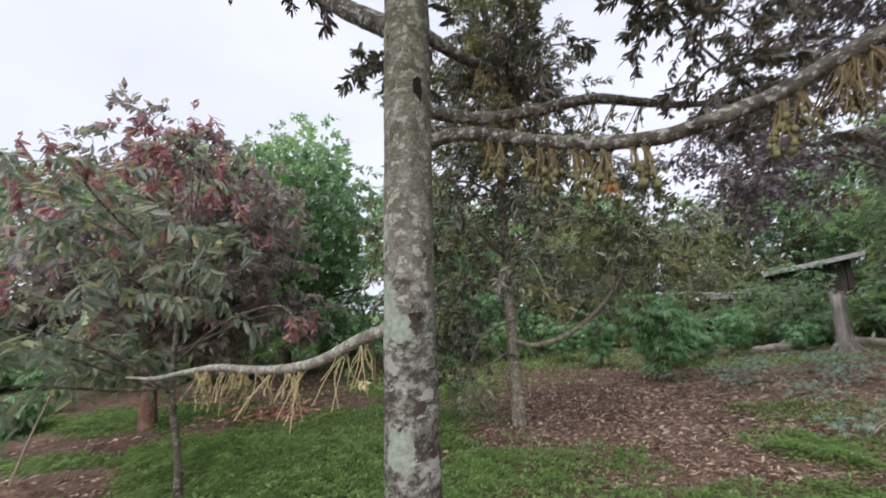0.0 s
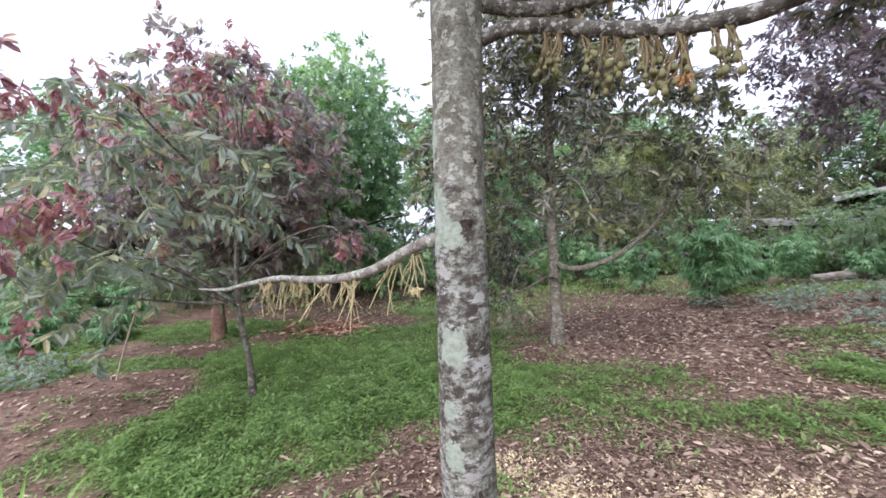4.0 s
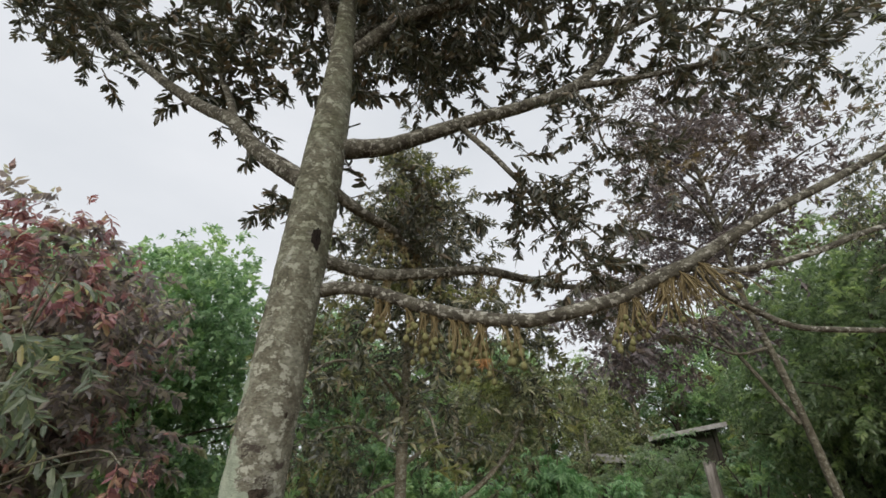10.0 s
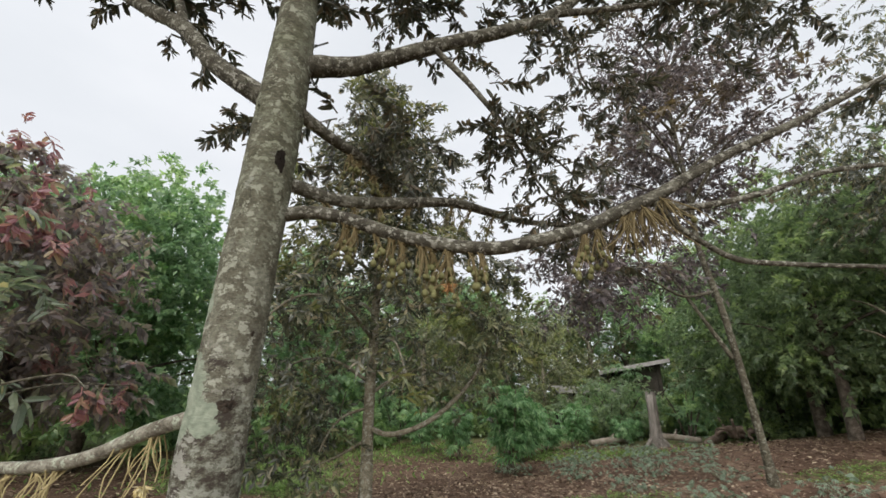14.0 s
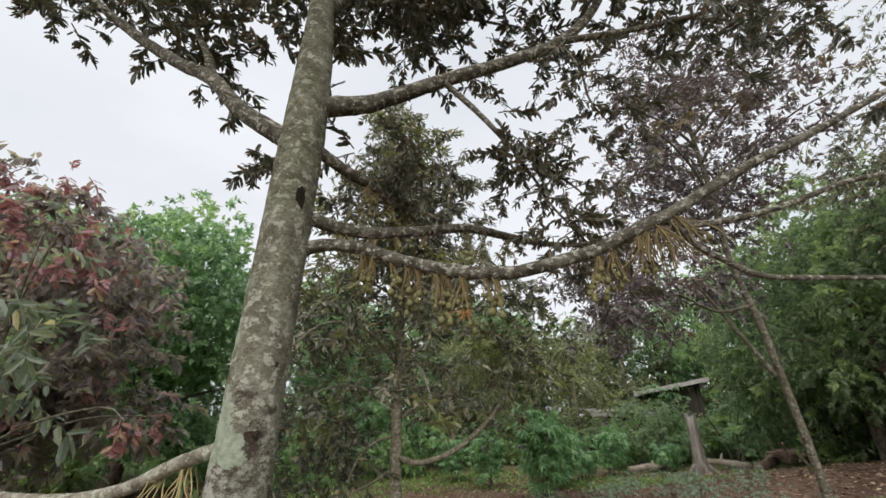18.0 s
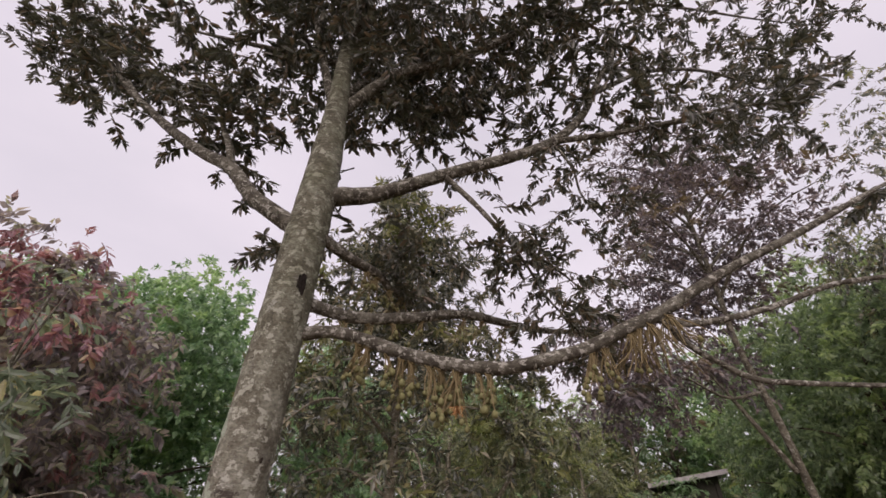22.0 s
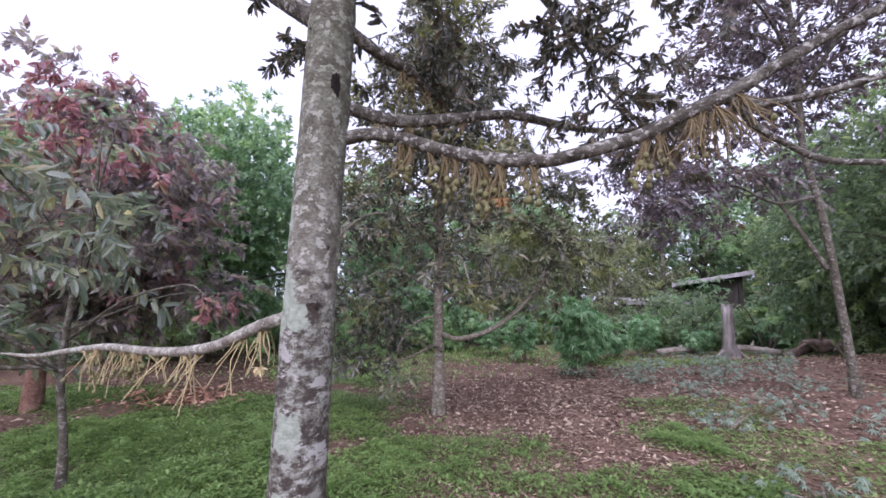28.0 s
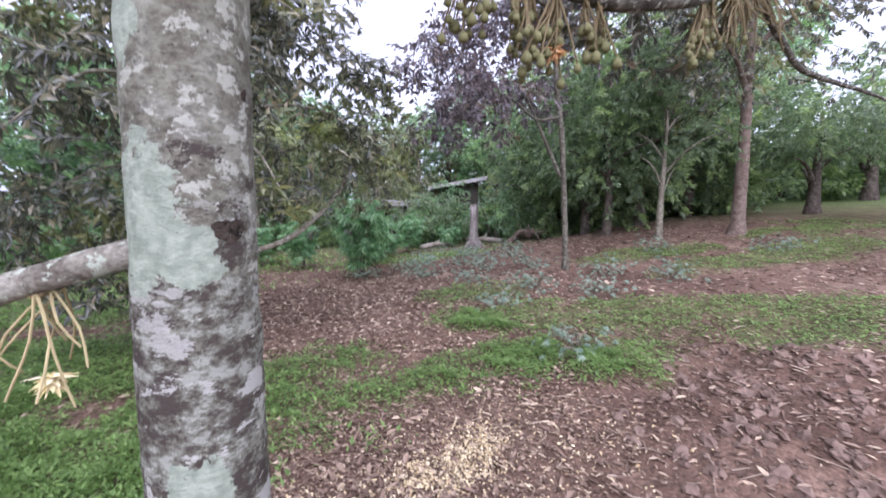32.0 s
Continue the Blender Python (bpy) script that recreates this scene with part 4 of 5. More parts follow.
def flower_cluster(place, stalks=10, length=0.13, fan=0.5, bud=0.0084, flower="", bare=0.3, tone="stalk"):
    """Stalks that hang from one knob on a limb, most ending in a pear-shaped bud."""
    knob = smooth(part("inflorescence", (BUD[0] * 0.009, BUD[1]), M["stalk"], durian, "hanging cluster of yellow-green flower buds on stalks"))
    knob.location = place
    lean = (0.05 if flower else 0.3 if tone == "stalk_fresh" else 0.22) * np.clip(rng.normal(size=2), -1.4, 1.4)
    for i in range(stalks):
        a = rng.random() * 6.283
        w = fan * math.sqrt(rng.random())
        ln = length * (0.3 + 0.85 * rng.random())
        end = np.array([(math.cos(a) * w + lean[0]) * ln, (math.sin(a) * w + lean[1]) * ln, -ln * math.sqrt(max(0.25, 1 - w * w))])
        mid = end * 0.5 + 0.06 * ln * rng.normal(size=3)
        off = 0.012 * rng.normal()
        part("stalk", tube([(off, 0.4 * off, 0.004), tuple(mid), tuple(end)], [0.0023, 0.0019, 0.0017], 5, 0.03), M[tone], knob)
        if rng.random() > bare:
            ob = new("bud", BUD_MESH)
            ob.parent = knob
            z = bud * (0.75 + 0.5 * rng.random())
            ob.matrix_basis = Matrix.Translation(end + np.array([0, 0, -z])) @ Matrix.Rotation(a, 4, "Z") @ Matrix.Scale(z, 4)
    if flower:
        n = 96
        az = rng.random(n) * 6.283
        way = np.stack([np.cos(az), np.sin(az), 0.5 - 2.2 * rng.random(n)], 1)
        lv = leaves(np.zeros((n, 3)) + np.array([lean[0] * length, lean[1] * length, -length * 0.75]), way, np.stack([rng.normal(size=n), rng.normal(size=n), np.ones(n)], 1), rng.uniform(0.01, 0.034, n), rng.uniform(0.004, 0.012, n))
        part("open_flower", lv, M["petal" if flower == "fresh" else "wilted"], knob, "cream open flower" if flower == "fresh" else "wilted orange flower")


def limb_spot(key, x):
    """The under side of a limb where it passes x."""
    line, rad = spline(*BOUGHS[key], 0.03)
    i = int(np.argmin(abs(line[:, 0] - x)))
    return tuple(line[i] - np.array([0, 0, rad[i] * 0.95]))


for x, n, ln, fan, bare in ((0.075, 12, 0.115, 0.36, 0.05), (0.1, 10, 0.1, 0.36, 0.1), (0.165, 8, 0.09, 0.3, 0.1), (0.225, 13, 0.12, 0.36, 0.05), (0.25, 9, 0.11, 0.36, 0.1), (0.325, 15, 0.115, 0.36, 0.05), (0.35, 14, 0.12, 0.36, 0.05), (0.385, 13, 0.13, 0.4, 0.1), (0.41, 14, 0.14, 0.42, 0.2),
                            (0.455, 9, 0.11, 0.36, 0.1), (0.485, 11, 0.115, 0.36, 0.15), (0.8, 15, 0.12, 0.32, 0.03), (0.825, 12, 0.125, 0.32, 0.05), (0.92, 20, 0.15, 0.6, 0.9), (0.97, 26, 0.16, 0.65, 1.0), (1.01, 26, 0.17, 0.65, 1.0), (1.06, 20, 0.16, 0.6, 0.95)):
    flower_cluster(limb_spot("A", x), n, ln, fan, 0.0094, bare=bare, flower="wilted" if x == 0.41 else "")
for x, n, ln in ((0.0, 7, 0.08), (0.1, 8, 0.09), (0.2, 8, 0.09), (0.32, 7, 0.1), (0.5, 8, 0.11), (0.6, 7, 0.1), (0.72, 8, 0.12)):
    flower_cluster(limb_spot("B", x), n, ln, 0.5, 0.0085, bare=0.35)
for x, n, ln in ((0.06, 10, 0.12), (0.12, 12, 0.13), (0.17, 12, 0.13), (0.22, 9, 0.12)):
    flower_cluster(limb_spot("E", x), n, ln, 0.55, 0.009, bare=0.2)
for x, n, ln, fan, bare, flower in ((-0.4, 10, 0.17, 0.65, 0.9, "fresh"), (-0.49, 5, 0.18, 0.75, 0.95, ""), (-0.68, 8, 0.19, 0.6, 0.85, ""), (-0.73, 10, 0.15, 0.6, 0.5, ""), (-0.84, 7, 0.2, 0.7, 0.8, ""), (-0.9, 6, 0.17, 0.8, 0.75, ""), (-1.03, 17, 0.12, 0.6, 0.05, ""), (-1.1, 15, 0.13, 0.6, 0.1, ""), (-1.17, 7, 0.19, 0.8, 0.6, ""), (-1.3, 15, 0.15, 0.6, 0.1, ""), (-1.38, 9, 0.17, 0.7, 0.3, "")):
    flower_cluster(limb_spot("G", x), n, ln, fan, 0.0095, flower, bare, "stalk_fresh")

# ---------------------------------------------------------------- other trees


def tree(name, place, label, trunk_pts, trunk_r, limbs, sprays, poses, bark, leaf, crown_label="", extra=None, sides=12):
    """A tree: trunk, limbs and a crown of leafy twigs. Points are given from the foot."""
    top = root(name, place, label, "tree")
    smooth(part("trunk", tube(trunk_pts, trunk_r, sides, 0.08, 0.03), bark, top))
    for pts, radii in limbs:
        smooth(part("branch", tube(pts, radii, 7, 0.08, 0.03), bark, top))
    part("crown", spread(sprays, poses), leaf, top, crown_label, "stuff")
    if extra:
        part("young_leaves", spread(extra[0], extra[1]), extra[2], top, extra[3], "stuff")
    return top


def limbs_from(trunk_pts, number, low, high, reach, lift, r0, seed, drop=0.0, taper=0.45):
    r = np.random.default_rng(seed)
    line, _ = spline(trunk_pts, [0.1] * len(trunk_pts), 0.05)
    out = []
    for i in range(number):
        z = low + (high - low) * (i + 0.5 * r.random()) / number
        p = line[int(np.argmin(abs(line[:, 2] - z)))]
        a = i * 2.4 + 0.8 * r.random()
        ln = reach * (1 - taper * (z - low) / max(0.1, high - low)) * (0.8 + 0.4 * r.random())
        d = np.array([math.cos(a), math.sin(a), 0.0])
        pts = [tuple(p), tuple(p + d * ln * 0.35 + np.array([0, 0, lift * ln * 0.3])), tuple(p + d * ln * 0.7 + np.array([0, 0, lift * ln * 0.45 - drop * ln * 0.1])), tuple(p + d * ln + np.array([0, 0, lift * ln * 0.5 - drop * ln * 0.35]))]
        out.append((pts, [r0, r0 * 0.75, r0 * 0.5, r0 * 0.2]))
    return out


# the durian behind: slim trunk, low sagging limbs, open crown
MT = [(0, 0, -0.1), (0.0, 0, 0.5), (-0.03, 0, 1.3), (-0.03, 0.05, 2.5), (-0.05, 0.05, 4.0), (-0.08, 0.0, 5.6), (-0.1, 0, 6.4)]
mt_limbs = limbs_from(MT, 26, 1.5, 6.2, 2.25, 0.5, 0.028, 5, 1.0, 0.72)
mt_limbs += [([(-0.03, 0, 1.15), (0.26, -0.2, 1.08), (0.74, -0.25, 1.24), (1.2, -0.25, 1.62), (1.53, -0.25, 2.08), (1.78, -0.25, 2.65)], [0.035, 0.036, 0.034, 0.03, 0.024, 0.012]),
             ([(-0.03, 0, 1.4), (-0.4, -0.1, 1.25), (-0.6, -0.15, 0.9), (-0.55, -0.15, 0.6)], [0.02, 0.016, 0.012, 0.006]),
             ([(-0.03, 0, 1.0), (-0.5, 0.1, 0.75), (-1.1, 0.1, 0.6)], [0.02, 0.014, 0.006])]
MK = kit(7, length=0.3, count=20, leaf=0.118, ratio=0.32, droop=0.35, form="plain")
mt_poses, mt_low = [], []
for pts, _ in mt_limbs[:26]:
    mt_poses += along(pts, 40 if pts[0][2] > 2.6 else 30, 0.22, 0.24, -0.1)
mt_low += along(mt_limbs[26][0], 34, 0.66, 0.26, -0.5) + along(mt_limbs[27][0], 10, 0.4, 0.2, -0.6) + along(mt_limbs[28][0], 8, 0.5, 0.2, -0.5)
mt_low += cloud((1.6, -0.2, 2.5), (0.65, 0.5, 0.95), 110, 0.9, lumps=9, pitch=-0.3)
mt_poses += mt_low[::3]
mt_low = mt_low[1::3] + mt_low[2::3]
mt_poses += cloud((-1.25, 0.05, 1.55), (0.75, 0.6, 0.95), 170, 0.95, lumps=12, pitch=-0.3) + cloud((-0.05, 0, 4.7), (0.85, 0.8, 1.45), 330, 1.0, lumps=18, pitch=-0.1) + cloud((-0.1, 0, 6.0), (0.5, 0.5, 0.6), 70, 1.0, lumps=6, pitch=0.2) + cloud((-1.1, 0, 3.0), (0.9, 0.8, 0.9), 120, 1.0, lumps=10, pitch=-0.2) + cloud((1.3, 0, 3.7), (0.9, 0.8, 0.8), 120, 1.0, lumps=9, pitch=-0.2)
tree("durian_tree", (0.6, 6.8, 0), "slim durian tree with sagging limbs and open dusky crown", MT, [0.11, 0.083, 0.074, 0.066, 0.052, 0.028, 0.012], mt_limbs, MK, mt_poses, M["bark_grey"], M["durian_far"], "",
     (MK, mt_low, M["yellowgreen"], "lighter olive leaves on the low limbs"))

# young broad-leaved tree with red shoots
BK = kit(6, length=0.5, count=14, leaf=0.165, ratio=0.28, droop=0.6)
FK = kit(3, length=0.2, count=14, leaf=0.095, ratio=0.36, droop=0.8)
LT = [(0, 0, -0.05), (-0.03, 0, 0.4), (-0.12, 0, 0.95), (-0.1, 0, 1.7), (-0.05, 0.05, 2.6), (0.0, 0.1, 3.2)]
lt_limbs = [([(-0.12, 0, 0.95), (-0.5, -0.3, 1.35), (-0.9, -0.7, 1.6), (-1.2, -1.1, 2.0)], [0.025, 0.02, 0.014, 0.006]),
            ([(-0.12, 0, 1.0), (-0.5, -0.1, 1.0), (-1.0, -0.4, 1.1), (-1.5, -0.8, 1.2)], [0.02, 0.016, 0.01, 0.005]),
            ([(-0.1, 0, 1.5), (0.05, -0.1, 2.0), (0.1, -0.2, 2.7), (0.1, -0.2, 3.0)], [0.022, 0.018, 0.012, 0.006]),
            ([(-0.1, 0, 1.6), (-0.4, 0, 2.2), (-0.7, -0.3, 2.7), (-0.9, -0.5, 3.1)], [0.022, 0.018, 0.012, 0.006]),
            ([(-0.08, 0, 2.0), (-0.4, 0.1, 2.6), (-0.6, 0.2, 3.1)], [0.018, 0.013, 0.006])]
lt_shoots = [([(-0.12, 0, 0.95), (-0.55, -0.7, 1.4), (-0.5, -1.5, 1.8)], [0.014, 0.01, 0.005]),
             ([(-0.11, 0, 1.2), (0.5, -0.3, 1.55), (1.1, -0.6, 1.68), (1.32, -0.74, 1.6)], [0.012, 0.009, 0.006, 0.004]),
             ([(-0.1, 0, 1.3), (0.4, 0.5, 1.6), (0.85, 0.95, 1.62)], [0.012, 0.008, 0.004])]
lt_poses, lt_red = [], []
for pts, _ in lt_limbs:
    lt_poses += along(pts, 9, 0.3, 0.2, -0.1, 0.9)
    lt_red += along(pts, 3, 0.9, 0.12, -0.7)
lt_poses += cloud((-0.75, -0.35, 2.3), (1.0, 0.8, 1.0), 30, 0.9, lumps=12) + along(LT, 6, 0.5, 0.2, 0.0, 0.9)
lt_red += cloud((-0.75, -0.4, 3.0), (0.75, 0.6, 0.3), 9, 1.0, pitch=-0.5)
for pts, _ in lt_shoots:
    lt_red += along(pts, 3, 0.97, 0.04, -1.2, 0.8)
lt_red += cloud((-0.45, -1.55, 1.8), (0.4, 0.35, 0.28), 22, 0.8, pitch=-0.6) + cloud((-1.65, -0.9, 1.05), (0.35, 0.35, 0.25), 12, 0.8, pitch=-0.6)
lt_red += cloud((-1.3, -0.6, 3.0), (0.6, 0.5, 0.25), 16, 0.9, pitch=-0.6) + cloud((-0.9, -1.15, 2.85), (0.35, 0.35, 0.25), 12, 0.9, pitch=-0.5) + cloud((-0.95, -1.2, 2.0), (0.35, 0.35, 0.25), 12, 0.9, pitch=-0.5)
lt_poses += cloud((-1.3, -0.6, 2.75), (0.8, 0.6, 0.45), 16, 0.9, lumps=8, pitch=0.0) + cloud((-0.85, -0.75, 2.4), (0.8, 0.6, 0.8), 14, 0.9, lumps=8, pitch=0.0) + cloud((-0.8, -0.5, 1.4), (1.2, 0.9, 0.45), 42, 0.9, lumps=14, pitch=0.0)
lt_limbs += lt_shoots
tree("young_tree", (-2.6, 4.62, 0), "young broad-leaved tree with thin crooked trunk and red shoots", LT, [0.045, 0.03, 0.028, 0.02, 0.013, 0.006], lt_limbs, BK, lt_poses, M["bark_olive"], M["bigleaf"], "", (FK, lt_red, M["flush"], "red young leaves"))
# dense dusky tree with red flush
RK = kit(5, length=0.34, count=14, leaf=0.165, ratio=0.36, droop=0.5, form="far")
RT = [(0, 0, -0.1), (0.0, 0, 0.8), (0.05, 0, 1.8), (0.1, 0, 3.2), (0.1, 0.1, 4.2)]
rp = cloud((0.3, -0.1, 2.9), (1.7, 1.5, 1.75), 1350, 1.0, 0.5, lumps=34) + cloud((1.5, -0.2, 1.8), (0.9, 0.9, 0.95), 150, 1.0, lumps=8)
tree("mango_tree", (-4.95, 7.1, 0), "dense rounded tree with dusky purple and green leaves", RT, [0.13, 0.09, 0.08, 0.06, 0.03], limbs_from(RT, 8, 0.9, 3.8, 1.6, 0.8, 0.04, 8), RK, rp, M["bark_red"], M["redleaf"], "",
     (FK, cloud((0.6, -0.6, 4.2), (1.4, 1.0, 0.4), 34, 1.3, pitch=-0.6) + cloud((1.5, -1.0, 3.4), (0.8, 0.6, 0.6), 26, 1.3, pitch=-0.6) + cloud((0.3, -1.3, 3.3), (0.9, 0.5, 0.7), 20, 1.3, pitch=-0.6), M["flush"], "red young leaves"))
# tall fresh green tree with a rounded close crown, and looser ones farther off
GK = kit(4, length=0.5, count=17, leaf=0.16, ratio=0.44, droop=0.4, form="far")
GR = kit(4, length=0.3, count=14, leaf=0.17, ratio=0.46, droop=0.3, form="far")
GT = [(0, 0, -0.1), (0.1, 0, 1.5), (0.0, 0.1, 3.2), (0.1, 0.1, 5.0)]
round_tree = tree("green_tree", (-4.9, 11.4, 0), "rounded fresh green broad-leaved tree", GT, [0.2, 0.15, 0.12, 0.04], limbs_from(GT, 12, 1.4, 4.8, 1.9, 0.8, 0.05, 3), GR,
                  cloud((0, 0, 4.05), (2.5, 2.5, 2.3), 3300, 0.85, 0.7, lumps=52, pitch=-0.3) + cloud((0.8, -0.2, 2.0), (1.7, 1.6, 1.6), 500, 1.0, lumps=14, pitch=-0.1), M["bark_dark"], M["green"])
copy_thing(round_tree, Matrix.Translation((-8.6, 12.8, 0)) @ Matrix.Rotation(2.0, 4, "Z") @ Matrix.Scale(1.08, 4))
gp = cloud((0, 0, 4.3), (2.1, 2.1, 2.4), 900, 1.0, lumps=20) + cloud((0.8, 0, 2.0), (1.5, 1.5, 1.6), 260, 1.0)
green_tree = tree("green_tree", (-1.4, 16.0, 0), "leafy fresh green orchard tree", GT, [0.2, 0.15, 0.12, 0.04], limbs_from(GT, 8, 1.6, 4.8, 1.8, 0.8, 0.05, 3), GK, gp, M["bark_dark"], M["green"])

# tall open-crowned durian on the right
PK = kit(6, length=0.32, count=18, leaf=0.105, ratio=0.33, droop=0.3, form="far")
PT = [(0, 0, -0.2), (-0.02, 0.02, 0.5), (-0.1, 0.1, 2.2), (-0.2, 0.2, 3.3), (-0.18, 0.2, 4.4), (-0.2, 0.22, 5.8), (-0.2, 0.25, 7.4)]
pl = limbs_from(PT, 18, 3.6, 7.2, 1.7, 1.2, 0.03, 12, 0.2)
pl += [([(-0.12, 0.1, 1.6), (-0.3, 0.35, 2.3), (-0.5, 0.6, 3.0)], [0.035, 0.03, 0.02]), ([(-0.15, 0.15, 2.6), (-0.7, 0.2, 2.5), (-1.2, 0.3, 2.75), (-1.9, 0.4, 2.7), (-2.6, 0.4, 2.5)], [0.025, 0.02, 0.016, 0.011, 0.006])]
pp = []
for pts, _ in pl[:18]:
    pp += along(pts, 44, 0.35, 0.36, 0.0)
pp += cloud((0.0, 0.6, 5.7), (1.5, 1.5, 1.8), 560, 1.0, lumps=34, pitch=0.0) + cloud((-1.5, 0.9, 3.2), (1.2, 1.0, 0.9), 260, 1.0, pitch=-0.4) + cloud((-0.8, 0.9, 3.5), (1.2, 1.0, 1.0), 240, 1.0, pitch=-0.4) + cloud((-2.4, 0.4, 2.6), (1.1, 0.9, 0.75), 90, 1.0, lumps=10, pitch=-0.3)
tree("durian_tree", on_ground(5.75, 5.65), "tall durian tree with bent mottled trunk and thin airy crown", PT, [0.085, 0.05, 0.046, 0.043, 0.04, 0.032, 0.012], pl, PK, pp, M["bark_olive"], M["purple"])

# dark trees along the terrace
DK = kit(4, length=0.5, count=24, leaf=0.13, ratio=0.4, droop=0.5, form="far")
DT = [(0, 0, -0.2), (0.05, 0, 1.2), (0.0, 0.1, 2.6), (0.1, 0, 4.0)]
dp = cloud((0, 0, 3.1), (2.0, 2.0, 2.4), 640, 1.0, lumps=20) + cloud((0, 0, 2.0), (1.7, 1.7, 0.8), 160, 1.0)
dark_tree = tree("dark_tree", on_ground(9.9, 7.2), "dense dark green tree with low hanging foliage", DT, [0.13, 0.095, 0.08, 0.03], limbs_from(DT, 8, 1.2, 3.6, 1.8, 0.7, 0.04, 21), DK, dp, M["bark_dark"], M["darkgreen"])
tagged(dark_tree, group="dark terrace trees")
for px, py, rz, s in ((11.2, 8.6, 80, 1.2), (12.2, 7.4, 200, 1.4), (11.7, 10.3, 140, 0.95), (13.6, 6.6, 300, 1.2), (12.6, 10.5, 30, 1.3), (15.5, 8.5, 120, 1.4)):
    copy_thing(dark_tree, Matrix.Translation(on_ground(px, py)) @ Matrix.Rotation(radians(rz), 4, "Z") @ Matrix.Scale(s, 4))

# two slim trees on the terrace
def fork_tree(place, trunk_pts, trunk_r, label, seed, bark, leaf, crown, low=0.35):
    return tree("terrace_tree", place, label, trunk_pts, trunk_r, limbs_from(trunk_pts, 6, trunk_pts[-1][2] * low, trunk_pts[-1][2] * 0.9, 1.2, 1.4, trunk_r[1] * 0.45, seed), KIT_PLAIN, crown, bark, leaf)


fork_tree(on_ground(9.3, 5.6), [(0, 0, -0.1), (0, 0, 0.7), (0.05, 0, 1.6), (0.1, 0, 3.0)], [0.09, 0.065, 0.05, 0.02], "small forked tree under the dark trees", 31, M["bark_grey"], M["darkgreen"], cloud((0, 0, 2.6), (1.3, 1.3, 1.0), 110, 1.1), 0.25)
fork_tree(on_ground(10.4, 4.4), [(0, 0, -0.1), (0.02, 0, 0.3), (0.0, 0, 1.8), (-0.1, 0, 4.2), (-0.1, 0, 6.6)], [0.24, 0.14, 0.115, 0.08, 0.03], "brown-trunked tree with flared foot and high crown", 32, M["bark_brown"], M["durian_far"], cloud((-0.3, 0.2, 5.3), (2.7, 2.7, 2.9), 1000, 1.1, lumps=26))
low_tree = fork_tree(on_ground(14.3, 3.75), [(0, 0, -0.1), (0, 0, 0.4), (0.05, 0, 1.2), (0.1, 0, 2.6)], [0.22, 0.15, 0.1, 0.04], "low spreading dark tree on the lawn", 33, M["bark_dark"], M["darkgreen"], cloud((0, 0, 2.3), (1.9, 1.9, 0.9), 260, 1.3), 0.12)
for px, py, s in ((13.0, 1.5, 1.0), (15.5, -1.5, 1.1), (18.0, 3.0, 1.2), (9.0, 0.0, 1.1), (11.5, -2.5, 1.2)):
    copy_thing(low_tree, Matrix.Translation(on_ground(px, py)) @ Matrix.Rotation(px * 2.1, 4, "Z") @ Matrix.Scale(s, 4))

# woods all round
YK = kit(4, length=0.5, count=16, leaf=0.15, ratio=0.42, droop=0.5, form="far")
yp = cloud((0, 0, 3.0), (1.6, 1.6, 2.1), 460, 1.0, lumps=14)
olive_tree = tree("olive_green_tree", (3.0, 15.0, 0.05), "light olive green tree behind the orchard", DT, [0.16, 0.11, 0.09, 0.03], limbs_from(DT, 7, 1.4, 3.6, 1.5, 0.9, 0.04, 41), YK, yp, M["bark_grey"], M["yellowgreen"])
PLAN = [(olive_tree, (6.4, 19.0), 1.1), (olive_tree, (9.2, 21.5), 1.2), (green_tree, (1.6, 18.6), 1.0), (green_tree, (5.2, 23.0), 1.3), (green_tree, (-11.5, 15.5), 1.1), (olive_tree, (-8.35, 10.1), 0.66),
        (green_tree, (-17.0, 9.0), 0.5), (dark_tree, (-5.6, 16.0), 1.1), (olive_tree, (0.2, 22.0), 1.4), (dark_tree, (9.5, 26.0), 1.5), (dark_tree, (14.0, 24.0), 1.5), (green_tree, (18.0, 20.0), 1.4), (dark_tree, (19.0, 14.0), 1.4), (green_tree, (22.0, 8.0), 1.4), (dark_tree, (24.0, 1.0), 1.4),
        (dark_tree, (-18.0, 5.0), 0.6), (green_tree, (-20.0, -8.0), 1.1), (dark_tree, (-12.0, -22.0), 1.0), (green_tree, (-1.0, -26.0), 1.0), (dark_tree, (8.0, -24.0), 1.0), (green_tree, (19.0, -16.0), 1.1), (green_tree, (-20.0, 18.0), 1.5), (dark_tree, (-12.0, 24.0), 1.6), (green_tree, (-3.0, 28.0), 1.6), (olive_tree, (4.7, 16.6), 0.9), (dark_tree, (12.8, 9.6), 1.0), (dark_tree, (15.2, 7.4), 1.1), (olive_tree, (8.6, 17.0), 0.75), (olive_tree, (10.6, 19.5), 1.0), (olive_tree, (14.2, 13.4), 0.85), (olive_tree, (15.0, 12.4), 0.9), (olive_tree, (3.6, 20.5), 1.25), (green_tree, (7.2, 23.5), 1.15), (olive_tree, (-17.8, 12.2), 0.95), (green_tree, (15.6, 20.5), 1.2), (olive_tree, (13.4, 20.8), 1.25), (dark_tree, (17.8, 18.8), 1.2)]
for i, (kind, (px, py), s) in enumerate(PLAN):
    copy_thing(kind, Matrix.Translation(on_ground(px, py)) @ Matrix.Rotation(i * 1.7, 4, "Z") @ Matrix.Scale(s, 4))

